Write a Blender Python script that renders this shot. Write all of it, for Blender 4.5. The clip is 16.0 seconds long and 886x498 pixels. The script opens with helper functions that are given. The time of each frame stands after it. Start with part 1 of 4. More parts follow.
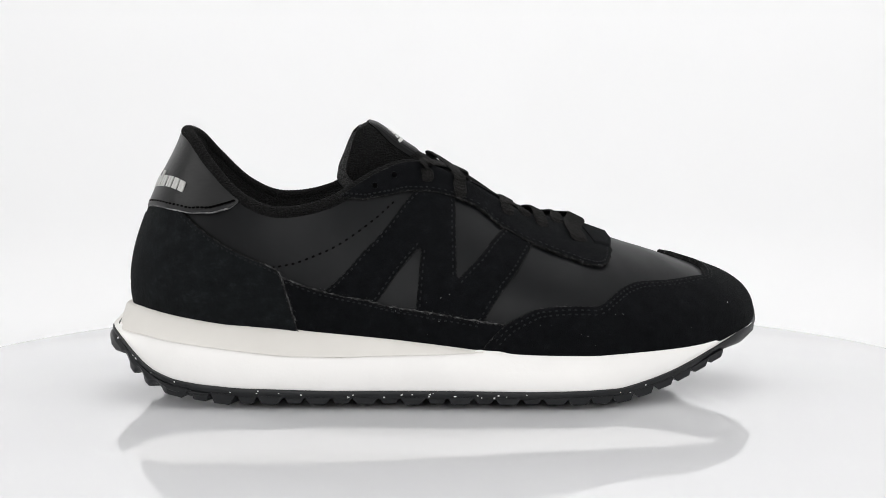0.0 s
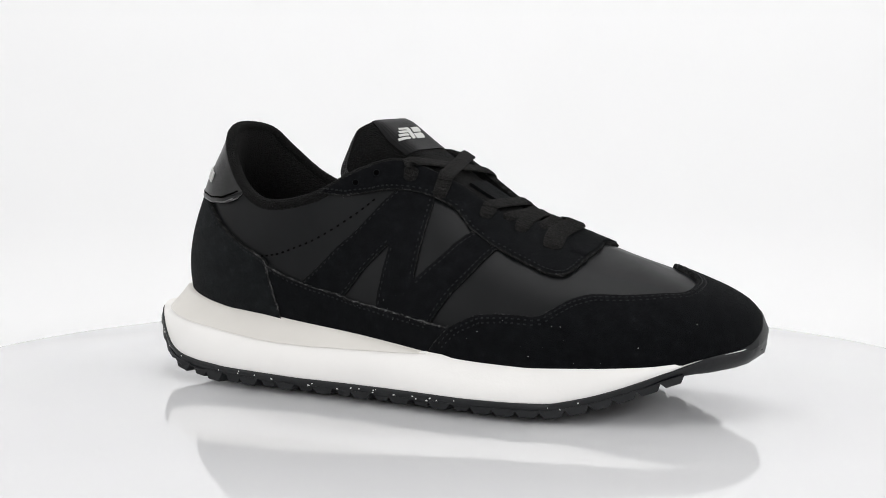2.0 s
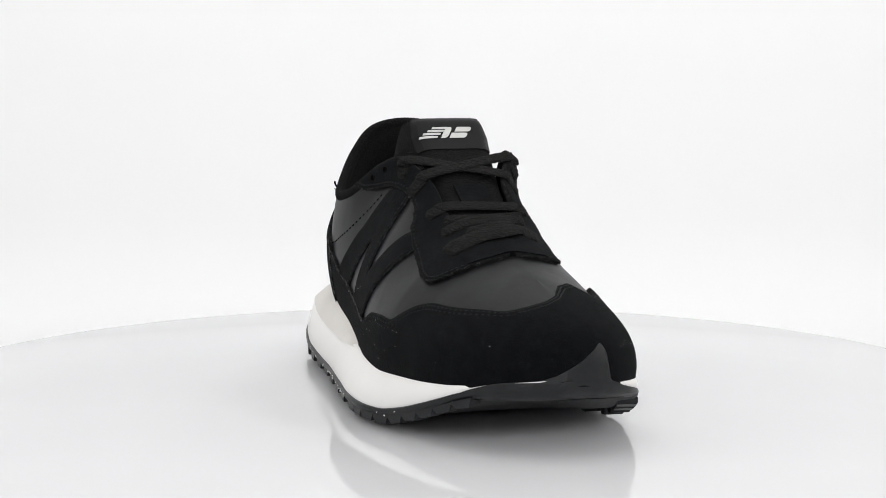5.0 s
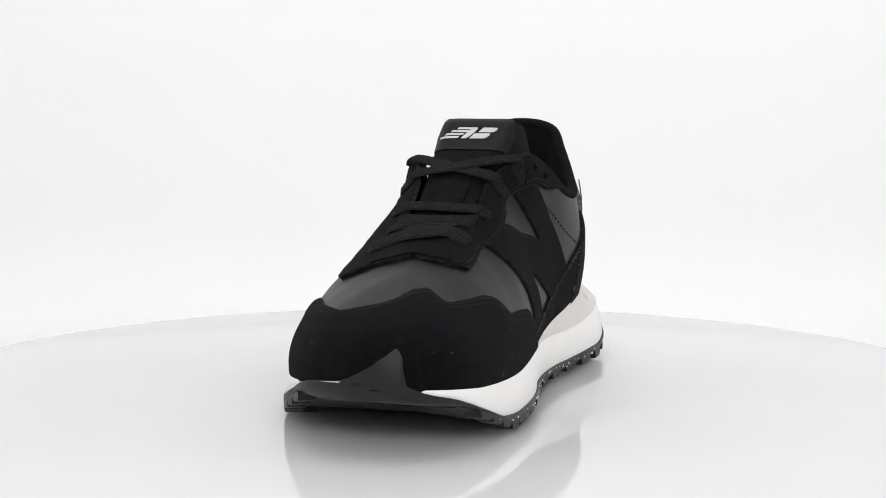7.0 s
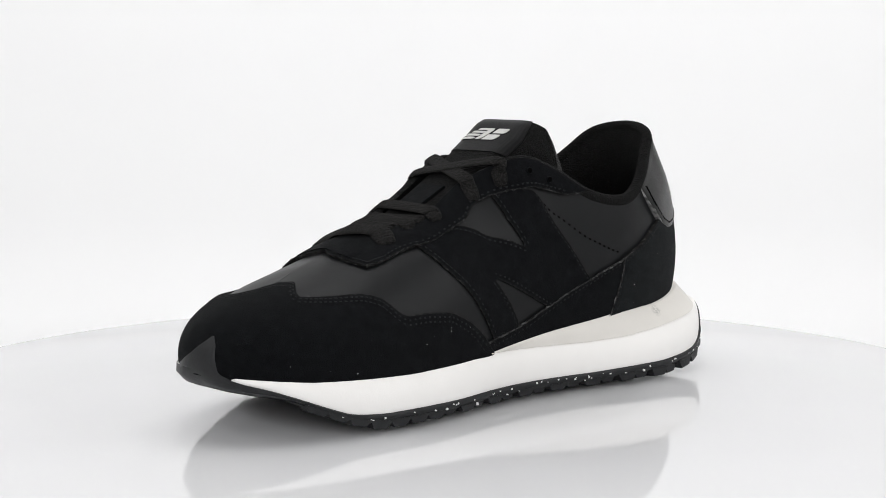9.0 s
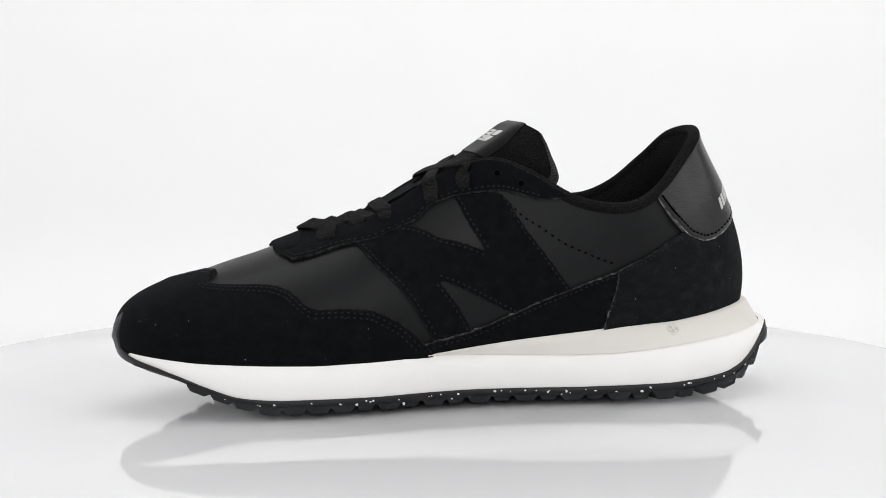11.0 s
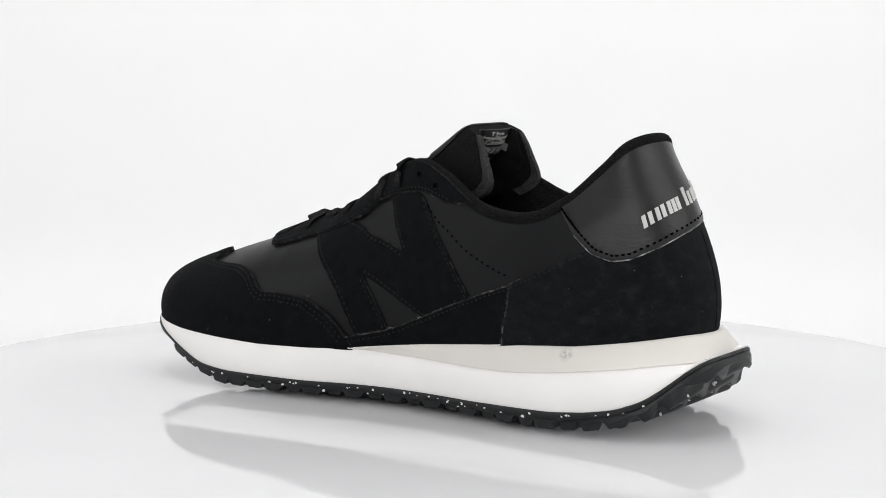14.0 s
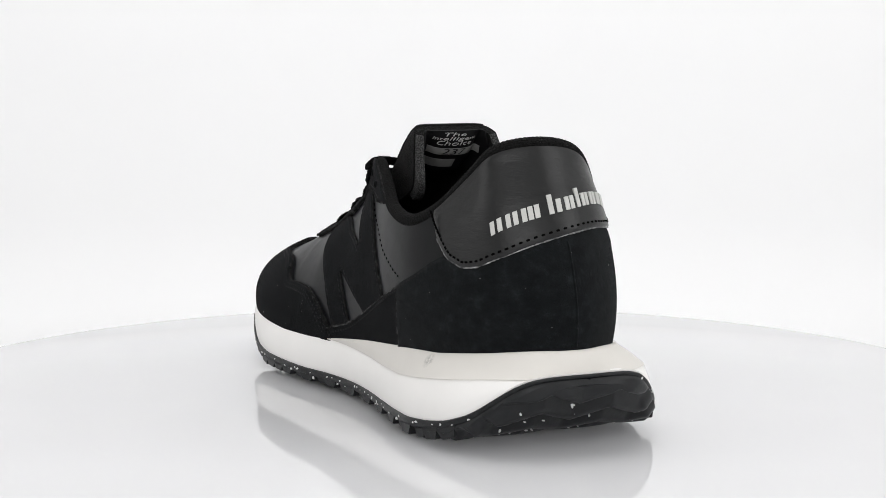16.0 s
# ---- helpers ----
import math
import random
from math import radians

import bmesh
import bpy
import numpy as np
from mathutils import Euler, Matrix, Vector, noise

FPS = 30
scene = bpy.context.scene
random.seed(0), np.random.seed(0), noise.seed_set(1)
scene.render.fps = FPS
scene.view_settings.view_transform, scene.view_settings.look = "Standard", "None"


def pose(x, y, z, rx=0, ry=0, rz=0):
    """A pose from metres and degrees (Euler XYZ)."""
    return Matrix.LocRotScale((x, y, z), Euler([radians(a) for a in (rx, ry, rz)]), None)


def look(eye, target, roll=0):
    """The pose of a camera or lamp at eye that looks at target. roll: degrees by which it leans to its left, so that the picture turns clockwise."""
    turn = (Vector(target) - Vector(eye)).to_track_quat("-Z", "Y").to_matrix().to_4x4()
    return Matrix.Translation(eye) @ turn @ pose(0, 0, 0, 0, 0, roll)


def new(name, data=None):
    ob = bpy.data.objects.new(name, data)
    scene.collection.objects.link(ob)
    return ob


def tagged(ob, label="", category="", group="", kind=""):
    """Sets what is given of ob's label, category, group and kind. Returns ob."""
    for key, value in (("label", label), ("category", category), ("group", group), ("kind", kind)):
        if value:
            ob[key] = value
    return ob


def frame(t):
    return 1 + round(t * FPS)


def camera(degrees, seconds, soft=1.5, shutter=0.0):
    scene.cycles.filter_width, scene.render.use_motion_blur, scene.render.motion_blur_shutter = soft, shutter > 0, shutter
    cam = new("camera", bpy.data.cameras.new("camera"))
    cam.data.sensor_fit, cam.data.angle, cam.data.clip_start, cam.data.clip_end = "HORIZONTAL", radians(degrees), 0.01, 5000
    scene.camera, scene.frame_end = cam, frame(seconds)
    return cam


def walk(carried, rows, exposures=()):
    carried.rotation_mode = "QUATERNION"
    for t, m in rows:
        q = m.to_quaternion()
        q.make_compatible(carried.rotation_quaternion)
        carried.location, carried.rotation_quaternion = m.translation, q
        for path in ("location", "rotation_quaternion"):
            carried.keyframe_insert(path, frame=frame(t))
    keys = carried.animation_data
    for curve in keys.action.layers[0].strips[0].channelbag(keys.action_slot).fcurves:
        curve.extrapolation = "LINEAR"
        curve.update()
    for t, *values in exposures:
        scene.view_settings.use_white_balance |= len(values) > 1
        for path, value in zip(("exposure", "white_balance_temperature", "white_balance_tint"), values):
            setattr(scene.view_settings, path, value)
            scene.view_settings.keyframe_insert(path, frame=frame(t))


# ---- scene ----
from mathutils import geometry

# ---------------------------------------------------------------- camera, which stands still before the turntable
CAM_EYE = (0.0012, -0.79, 0.1518)
SPIN = -15.473          # degrees a second
cam = camera(29.36, 16.0, soft=0.8)
walk(cam, [(0.0, pose(*CAM_EYE, 90 - 6.334, 0, 0)), (16.0, pose(*CAM_EYE, 90 - 6.334, 0, 0))])
scene.view_settings.exposure = 0.0

# ---------------------------------------------------------------- light of the white tent
world = bpy.data.worlds.new("tent_light")
scene.world = world
world.use_nodes = True
world.node_tree.nodes["Background"].inputs["Color"].default_value = (1.0, 0.995, 0.985, 1)
world.node_tree.nodes["Background"].inputs["Strength"].default_value = 0.465


def softbox(name, eye, target, wide, high, watts, colour=(1, 1, 1)):
    data = bpy.data.lights.new(name, "AREA")
    data.shape, data.size, data.size_y, data.energy, data.color = "RECTANGLE", wide, high, watts, colour
    lamp = new(name, data)
    lamp.matrix_world = look(eye, target)
    return lamp


softbox("overhead_softbox", (0.0, 0.0, 1.25), (0, 0, 0), 1.1, 0.9, 6.5)
# added fill from the camera side, unseen, brightens the upright faces of the sole
softbox("front_fill", (0.0, -1.7, 0.75), (0, 0, 0.05), 1.4, 0.7, 8.5)
# added unseen fill above the picture, grades the backdrop brighter towards its top
softbox("backdrop_fill", (0.0, 0.52, 0.70), (0, 0.82, 0.32), 1.8, 0.2, 1.2)
softbox("side_softbox", (-1.25, -0.35, 0.75), (0, 0, 0.08), 0.7, 0.9, 2.6)
softbox("side_softbox", (1.25, -0.35, 0.75), (0, 0, 0.08), 0.7, 0.9, 4.2)


# ---------------------------------------------------------------- materials
class Mix:
    """A node material in the making."""

    def __init__(self, name, rough=0.5, spec=0.5, metal=0.0):
        self.mat = bpy.data.materials.new(name)
        self.mat.use_nodes = True
        self.tree = self.mat.node_tree
        self.bsdf = self.tree.nodes["Principled BSDF"]
        self.bsdf.inputs["Roughness"].default_value = rough
        self.bsdf.inputs["Specular IOR Level"].default_value = spec
        self.bsdf.inputs["Metallic"].default_value = metal
        self.coord = self.tree.nodes.new("ShaderNodeTexCoord").outputs["Object"]
        self.last = None

    def node(self, kind, **values):
        n = self.tree.nodes.new(kind)
        for key, value in values.items():
            n.inputs[key.replace("_", " ")].default_value = value
        return n

    def link(self, a, b):
        self.tree.links.new(a, b)

    def noise(self, scale, detail=3.0, rough=0.55, stretch=(1, 1, 1)):
        m = self.node("ShaderNodeMapping", Scale=stretch)
        n = self.node("ShaderNodeTexNoise", Scale=scale, Detail=detail, Roughness=rough)
        self.link(self.coord, m.inputs["Vector"])
        self.link(m.outputs["Vector"], n.inputs["Vector"])
        return n.outputs["Fac"]

    def cells(self, scale, stretch=(1, 1, 1), feature="F1"):
        m = self.node("ShaderNodeMapping", Scale=stretch)
        n = self.node("ShaderNodeTexVoronoi", Scale=scale)
        n.feature = feature
        self.link(self.coord, m.inputs["Vector"])
        self.link(m.outputs["Vector"], n.inputs["Vector"])
        return n.outputs["Distance"]

    def ramp(self, fac, *stops):
        r = self.node("ShaderNodeValToRGB")
        while len(r.color_ramp.elements) < len(stops):
            r.color_ramp.elements.new(0.5)
        for e, (at, c) in zip(r.color_ramp.elements, stops):
            e.position = at
            e.color = (*c, 1) if len(c) == 3 else c
        self.link(fac, r.inputs["Fac"])
        return r.outputs["Color"]

    def colour(self, fac, *stops):
        self.link(self.ramp(fac, *stops), self.bsdf.inputs["Base Color"])
        return self

    def gloss(self, fac, low, high):
        m = self.node("ShaderNodeMapRange", To_Min=low, To_Max=high)
        self.link(fac, m.inputs["Value"])
        self.link(m.outputs["Result"], self.bsdf.inputs["Roughness"])
        return self

    def bump(self, height, depth, strength=0.6):
        b = self.node("ShaderNodeBump", Strength=strength, Distance=depth)
        self.link(height, b.inputs["Height"])
        if self.last:
            self.link(self.last, b.inputs["Normal"])
        self.last = b.outputs["Normal"]
        self.link(self.last, self.bsdf.inputs["Normal"])
        return self


def g(v, blue=1.0):
    return (v, v, v * blue)


def suede_material():
    m = Mix("black_suede", 0.95, 0.04)
    m.colour(m.noise(190, 8, 0.78), (0.36, (0.0033, 0.0037, 0.0043)), (0.58, (0.0055, 0.0061, 0.0070)), (0.76, (0.0120, 0.0131, 0.0148)))
    m.bump(m.noise(2600, 2), 0.0004, 0.9).bump(m.noise(260, 3), 0.0006, 0.35)
    m.bsdf.inputs["Sheen Weight"].default_value = 0.02
    m.bsdf.inputs["Sheen Roughness"].default_value = 0.5
    return m.mat


def nap_sheen_material():
    m = Mix("brushed_suede_painted_sheen", 0.95, 0.05)
    # mottled nap; its paler tone than SUEDE is directional sheen put into the colour
    m.colour(m.noise(150, 9, 0.82, (1, 1, 1.3)), (0.34, (0.0050, 0.0057, 0.0063)), (0.54, (0.0088, 0.0101, 0.0111)), (0.70, (0.0195, 0.0225, 0.0245)))
    m.bump(m.noise(2600, 2), 0.0004, 0.9).bump(m.noise(260, 3), 0.0006, 0.4)
    m.bsdf.inputs["Sheen Weight"].default_value = 0.025
    m.bsdf.inputs["Sheen Roughness"].default_value = 0.5
    return m.mat


def fuzz_material():
    m = Mix("raw_suede_edge", 1.0, 0.1)
    m.colour(m.noise(420, 5, 0.75), (0.40, g(0.006)), (0.55, g(0.017)), (0.72, g(0.07)))
    m.bump(m.noise(3000, 2), 0.0005, 1.0)
    return m.mat


def fray_material():
    m = Mix("pale_suede_fibre", 1.0, 0.1)
    m.colour(m.noise(300, 5, 0.7), (0.40, g(0.012)), (0.54, g(0.05)), (0.70, g(0.17)))
    return m.mat


def leather_material():
    m = Mix("smooth_black_leather", 0.5, 0.2)
    m.colour(m.noise(60, 4), (0.3, (0.0028, 0.0032, 0.0039)), (0.7, (0.0037, 0.0042, 0.0050)))
    m.gloss(m.noise(140, 3), 0.37, 0.47)
    m.bump(m.cells(1900), 0.0001, 0.2).bump(m.noise(45, 3), 0.0010, 0.12)
    return m.mat


def tab_material():
    m = Mix("creased_black_leather", 0.42, 0.42)
    m.colour(m.noise(70, 4), (0.3, (0.0036, 0.0037, 0.0039)), (0.7, (0.0052, 0.0053, 0.0056)))
    m.gloss(m.noise(160, 3), 0.28, 0.42)
    m.bump(m.noise(170, 4, 0.6, (0.6, 0.6, 1.5)), 0.0010, 0.12).bump(m.noise(520, 5, 0.7, (0.5, 0.5, 1.6)), 0.0005, 0.35)
    return m.mat


def knit_material(name, low, high, scale=700):
    m = Mix(name, 0.95, 0.15)
    m.colour(m.cells(scale, (1, 1, 1.6)), (0.1, g(high)), (0.6, g(low)))
    m.bump(m.cells(scale, (1, 1, 1.6)), 0.0010, 0.9).bump(m.noise(1800, 2), 0.0003, 0.6)
    return m.mat


def lace_material():
    m = Mix("woven_black_lace", 0.85, 0.12)
    m.colour(m.cells(1100, (1.3, 0.9, 1.3)), (0.12, (0.026, 0.025, 0.024)), (0.55, (0.0072, 0.0070, 0.0069)))
    m.bump(m.cells(1100, (1.3, 0.9, 1.3)), 0.0007, 0.9)
    return m.mat


def foam_material(name, a, b, smudge=None):
    m = Mix(name, 0.6, 0.35)
    base = m.ramp(m.noise(45, 5), (0.3, a), (0.7, b))
    if smudge:
        far = m.node("ShaderNodeVectorMath")
        far.operation = "DISTANCE"
        far.inputs[1].default_value = smudge
        m.link(m.coord, far.inputs[0])
        scuff = m.node("ShaderNodeMath")
        scuff.operation = "MULTIPLY"
        m.link(m.ramp(far.outputs["Value"], (0.0006, (1, 1, 1)), (0.0030, (0, 0, 0))), scuff.inputs[0])
        m.link(m.ramp(m.noise(700, 3), (0.35, (0, 0, 0)), (0.6, (0.8, 0.8, 0.8))), scuff.inputs[1])
        stain = m.node("ShaderNodeMix")
        stain.data_type = "RGBA"
        m.link(scuff.outputs[0], stain.inputs["Factor"])
        m.link(base, stain.inputs[6])
        stain.inputs[7].default_value = (0.2, 0.2, 0.18, 1)
        base = stain.outputs[2]
    m.link(base, m.bsdf.inputs["Base Color"])
    m.bump(m.noise(900, 2), 0.0002, 0.25).bump(m.noise(60, 3), 0.0006, 0.2)
    return m.mat


def rubber_material():
    m = Mix("black_rubber", 0.5, 0.32)
    m.colour(m.noise(120, 4), (0.3, (0.0078, 0.0085, 0.0097)), (0.7, (0.0122, 0.013, 0.0145)))
    m.gloss(m.noise(300, 3), 0.36, 0.52)
    m.bump(m.noise(700, 3), 0.0002, 0.35)
    return m.mat


def plain_material(name, c, rough=0.6, spec=0.4, grain=400):
    m = Mix(name, rough, spec)
    m.colour(m.noise(grain, 3), (0.3, tuple(0.9 * v for v in c)), (0.7, c))
    m.bump(m.noise(grain * 4, 2), 0.0002, 0.3)
    return m.mat


def acrylic_material():
    m = Mix("glossy_white_acrylic", 0.06, 0.5)
    m.colour(m.noise(6, 4), (0.3, (0.665, 0.665, 0.68)), (0.7, (0.685, 0.685, 0.70)))
    m.gloss(m.noise(9, 4), 0.045, 0.085)
    m.bsdf.inputs["IOR"].default_value = 1.40
    m.bsdf.inputs["Subsurface Weight"].default_value = 0.8
    m.bsdf.inputs["Subsurface Radius"].default_value = (1.0, 1.0, 1.0)
    m.bsdf.inputs["Subsurface Scale"].default_value = 0.05
    return m.mat


def sweep_material():
    m = Mix("matte_white_sweep", 0.9, 0.2)
    m.colour(m.noise(2, 3), (0.3, (0.85, 0.85, 0.855)), (0.7, (0.88, 0.88, 0.885)))
    m.bump(m.noise(500, 2), 0.0002, 0.1)
    return m.mat


def cut_material():
    m = Mix("pale_cut_edge", 0.8, 0.2)
    m.colour(m.noise(160, 5, 0.7), (0.36, g(0.03)), (0.5, g(0.15)), (0.66, g(0.42)))
    m.bump(m.noise(2400, 2), 0.0003, 0.6)
    return m.mat


SUEDE, NAP_SHEEN, FUZZ, FRAY, LEATHER, TAB = suede_material(), nap_sheen_material(), fuzz_material(), fray_material(), leather_material(), tab_material()
KNIT = knit_material("black_collar_knit", 0.004, 0.013, 1100)
LINING = knit_material("black_mesh_lining", 0.003, 0.010, 1000)
FELT = knit_material("grey_tongue_felt", 0.03, 0.12, 1500)
LABEL = plain_material("black_satin_label", (0.0042, 0.0042, 0.0047), 0.48, 0.11, 600)
LACE = lace_material()
FOAM = foam_material("white_foam", (0.905, 0.89, 0.87), (0.935, 0.92, 0.90))
WEDGE = foam_material("warm_grey_foam", (0.725, 0.70, 0.66), (0.755, 0.73, 0.69), (-0.097, 0.0475, 0.0315))
RUBBER = rubber_material()
FLECK = plain_material("white_rubber_fleck", (0.78, 0.78, 0.77), 0.5)
THREAD = plain_material("black_thread", (0.0065, 0.007, 0.0078), 0.7, 0.2, 900)
# near black: painted shade of lace and needle holes, also the tab's black stitches
HOLE_SHADE_STITCH = plain_material("hole_shade_and_stitch_black", (0.0012, 0.0012, 0.0013), 0.95, 0.02, 900)
PRINT = plain_material("silver_white_print", (0.56, 0.56, 0.54), 0.45, 0.5, 300)
BAND = plain_material("grey_label_band", (0.16, 0.16, 0.155), 0.6, 0.3, 300)
INK = plain_material("grey_print", (0.38, 0.38, 0.37), 0.5, 0.4, 300)
CUT = cut_material()
ACRYLIC, SWEEP = acrylic_material(), sweep_material()

# ---------------------------------------------------------------- form of the shoe
# Stations run round the shoe: 0 heel, 1 to 14 the outer side, 15 toe, 16 to 29 the inner side.
# x to the toe, y to the inner side, z up; millimetres.
FOOT_OUTER = [(-142, 5), (-133.5, -11), (-116, -24), (-96, -31.5), (-75, -35.5), (-52, -38), (-30, -39.5), (-8, -41.5),
              (15, -44), (40, -46), (65, -46.4), (87, -42), (110, -35), (134, -18.5), (147, 1)]
FOOT_INNER = [(149, 15), (145, 27.5), (132, 39.5), (110, 46), (87, 48.5), (65, 48.5), (40, 47), (15, 45), (-8, 43.5),
              (-30, 43.5), (-52, 44.5), (-75, 44.5), (-96, 42.5), (-117, 36), (-136, 22.5)]
EDGE_OUTER = [(-120, 9.5, 122), (-115, -9, 118.5), (-106, -21, 107), (-92, -30.5, 93.5), (-75, -35.5, 87), (-52, -33.5, 91),
              (-30, -25, 103.3), (-12, -17, 107.5), (12, -9.5, 97), (37, -7.5, 82.5), (58, 4.6, 78.3), (67, 6, 75.0), (84, 7.5, 69.0),
              (95, 8.5, 65.6), (99.5, 9.2, 64.1)]
EDGE_INNER = [(101.5, 10, 63.5), (99.5, 9.2, 64.1), (95, 8.5, 65.6), (84, 7.5, 69.0), (67, 6, 75.0), (58, 7.4, 78.3), (37, 21, 82.5),
              (12, 23, 99), (-12, 34, 109.5), (-30, 39.5, 104.5), (-52, 45, 92), (-75, 46, 88.5), (-92, 41.5, 95.5),
              (-106, 34, 109), (-115, 27, 119)]
SOLE_OUTER = [(-152, 5), (-149, -19.5), (-127, -40.5), (-99, -47), (-75, -49), (-52, -50), (-30, -51), (-8, -53), (15, -55),
              (40, -57), (65, -56), (87, -48.5), (110, -39), (135, -22), (149, -3)]
SOLE_INNER = [(151, 14), (147, 29), (134, 42), (112, 50), (88, 53.5), (65, 54), (40, 52), (15, 47.5), (-8, 46), (-30, 47),
              (-52, 50), (-75, 54), (-100, 56), (-127, 50.5), (-149, 31)]
FOOT = np.array(FOOT_OUTER + FOOT_INNER, float)
EDGE = np.array(EDGE_OUTER + EDGE_INNER, float)
SOLE = np.array(SOLE_OUTER + SOLE_INNER, float)


def ring(rows, s):
    """A smooth closed curve through the stations' rows."""
    s = np.asarray(s, float)
    i = np.floor(s).astype(int)
    f = (s - i)[..., None]
    a, b, c, d = (rows[(i + k) % len(rows)] for k in (-1, 0, 1, 2))
    return b + 0.5 * f * (c - a + f * (2 * a - 5 * b + 4 * c - d + f * (3 * (b - c) + d - a)))


def curve(x, pairs):
    xs, zs = zip(*pairs)
    x = np.asarray(x, float)
    return (np.interp(x - 2.5, xs, zs) + 2 * np.interp(x, xs, zs) + np.interp(x + 2.5, xs, zs)) / 4


def bite_z(x):
    """Where the upper meets the sole."""
    return curve(x, [(-146, 40.5), (-138, 40.5), (-122, 38), (-98, 35), (-73, 34), (-47, 31.5), (-22, 29), (3, 26), (16, 24.3),
                     (41, 23), (67, 22.5), (92, 23.5), (118, 25), (134, 27), (152, 29)])


def wedge_z(x):
    """Where the grey wedge meets the white foam."""
    return curve(x, [(-154, 31.5), (-138, 30.5), (-122, 28.5), (-97, 25.5), (-72, 22.8), (-48, 22.3), (-22, 23.2), (3, 24), (15, 24.3)])


def foam_z(xy):
    """Where the white foam meets the rubber; it lies lower along the inner side of the toe."""
    x, y = xy[..., 0], xy[..., 1]
    z = curve(x, [(-154, 33), (-149, 30), (-144, 25.5), (-138, 20), (-132, 15.5), (-122, 11.8), (-110, 9.8), (-93, 8.3), (-50, 7),
                  (0, 7.3), (40, 7), (79, 7.4), (87, 9), (97, 11.5), (107, 14.8), (117, 18.6), (127, 22.8), (135, 25.5), (153, 29.5)])
    return z - 4.0 * np.clip((x - 78) / 25, 0, 1) * np.clip((y - 12) / 22, 0, 1)


def rubber_z(xy):
    """The underside of the rubber between its lugs."""
    x, y = xy[..., 0], xy[..., 1]
    thick = curve(x, [(-154, 1.2), (-142, 2.0), (-122, 2.8), (-100, 3.2), (80, 3.0), (110, 3.0), (128, 3.4), (140, 6), (153, 8)])
    return foam_z(xy) - thick * (1 - 0.5 * np.clip((x - 84) / 20, 0, 1) * np.clip((y - 12) / 22, 0, 1))


def outward(s):
    d = ring(FOOT, np.asarray(s) + 0.05) - ring(FOOT, np.asarray(s) - 0.05)
    n = np.stack([d[..., 1], -d[..., 0]], -1)
    return n / np.linalg.norm(n, axis=-1, keepdims=True)


def shell(s, v):
    """The upper's surface: v is 0 at the sole and 1 at the collar, the throat or the middle of the vamp."""
    s, v = np.broadcast_arrays(np.asarray(s, float), np.asarray(v, float))
    b2, t, o2 = ring(FOOT, s), ring(EDGE, s), outward(s)
    b = np.concatenate([b2, (bite_z(b2[..., 0]) - 1.5)[..., None]], -1)
    o = np.concatenate([o2, np.zeros_like(o2[..., :1])], -1)
    up = np.array([0, 0, 1.0])
    h = (t - b)[..., 2:]
    m = np.abs((s % 30) - 15)
    k = np.interp(m, [5, 6, 7, 8, 9], [0, 0.12, 0.38, 0.8, 1])[..., None]
    heel = np.interp(m, [10, 13, 15], [0, 0.6, 1])[..., None]
    front = np.interp(m, [0, 3], [1, 0])[..., None]
    p1 = b + o * (4.5 + 2 * heel) + up * h * (0.5 - 0.15 * k + 0.14 * front)
    flat = (b - t) * np.array([1, 1, 0]) * (0.55 + 0.12 * front)
    q = np.interp(m, [5, 7], [0, 1])[..., None]
    sink = (1 - q) * 0.37 * flat[..., :1] + q * 0.10 * np.linalg.norm(flat, axis=-1, keepdims=True)
    outer_slope = np.interp(s % 30, [7.6, 9.0, 11.2, 12.6], [0, 0.2, 0.2, 0])[..., None]
    sink = sink + outer_slope * np.abs(flat[..., 1:2])
    p_shut = t + flat - up * sink
    p_open = t + o * (3 + 5 * heel) - up * h * 0.35
    p2 = p_shut * (1 - k) + p_open * k
    v = v[..., None]
    return (1 - v) ** 3 * b + 3 * v * (1 - v) ** 2 * p1 + 3 * v * v * (1 - v) * p2 + v ** 3 * t


def shell_normal(s, v):
    s, v = np.broadcast_arrays(np.asarray(s, float), np.asarray(v, float))
    vc = np.clip(v, 0.02, 0.97)
    a = shell(s + 0.04, vc) - shell(s - 0.04, vc)
    c = shell(s, vc + 0.02) - shell(s, vc - 0.02)
    n = np.cross(a, c)
    return n / np.maximum(np.linalg.norm(n, axis=-1, keepdims=True), 1e-9)


# ---------------------------------------------------------------- building blocks
MM = 0.001


def to_mesh(name, bm, material, smooth=True):
    bmesh.ops.recalc_face_normals(bm, faces=bm.faces)
    me = bpy.data.meshes.new(name)
    for f in bm.faces:
        f.smooth = smooth
    for e in bm.edges:
        if len(e.link_faces) == 2 and e.calc_face_angle(0.0) > 0.9:
            e.smooth = False
    bm.to_mesh(me)
    bm.free()
    me.materials.append(material)
    return me


def part(name, bm, material, parent, label="", smooth=True):
    ob = new(name, to_mesh(name, bm, material, smooth))
    ob.parent = parent
    return tagged(ob, label)


def grid_bm(points, close_u=False, close_v=False, bm=None):
    """A sheet of quads through an array of points [u, v, 3] in millimetres."""
    bm = bm or bmesh.new()
    nu, nv = points.shape[:2]
    vs = [[bm.verts.new(p * MM) for p in row] for row in points]
    for i in range(nu if close_u else nu - 1):
        for j in range(nv if close_v else nv - 1):
            k, l = (i + 1) % nu, (j + 1) % nv
            try:
                bm.faces.new((vs[i][j], vs[k][j], vs[k][l], vs[i][l]))
            except ValueError:
                pass
    return bm


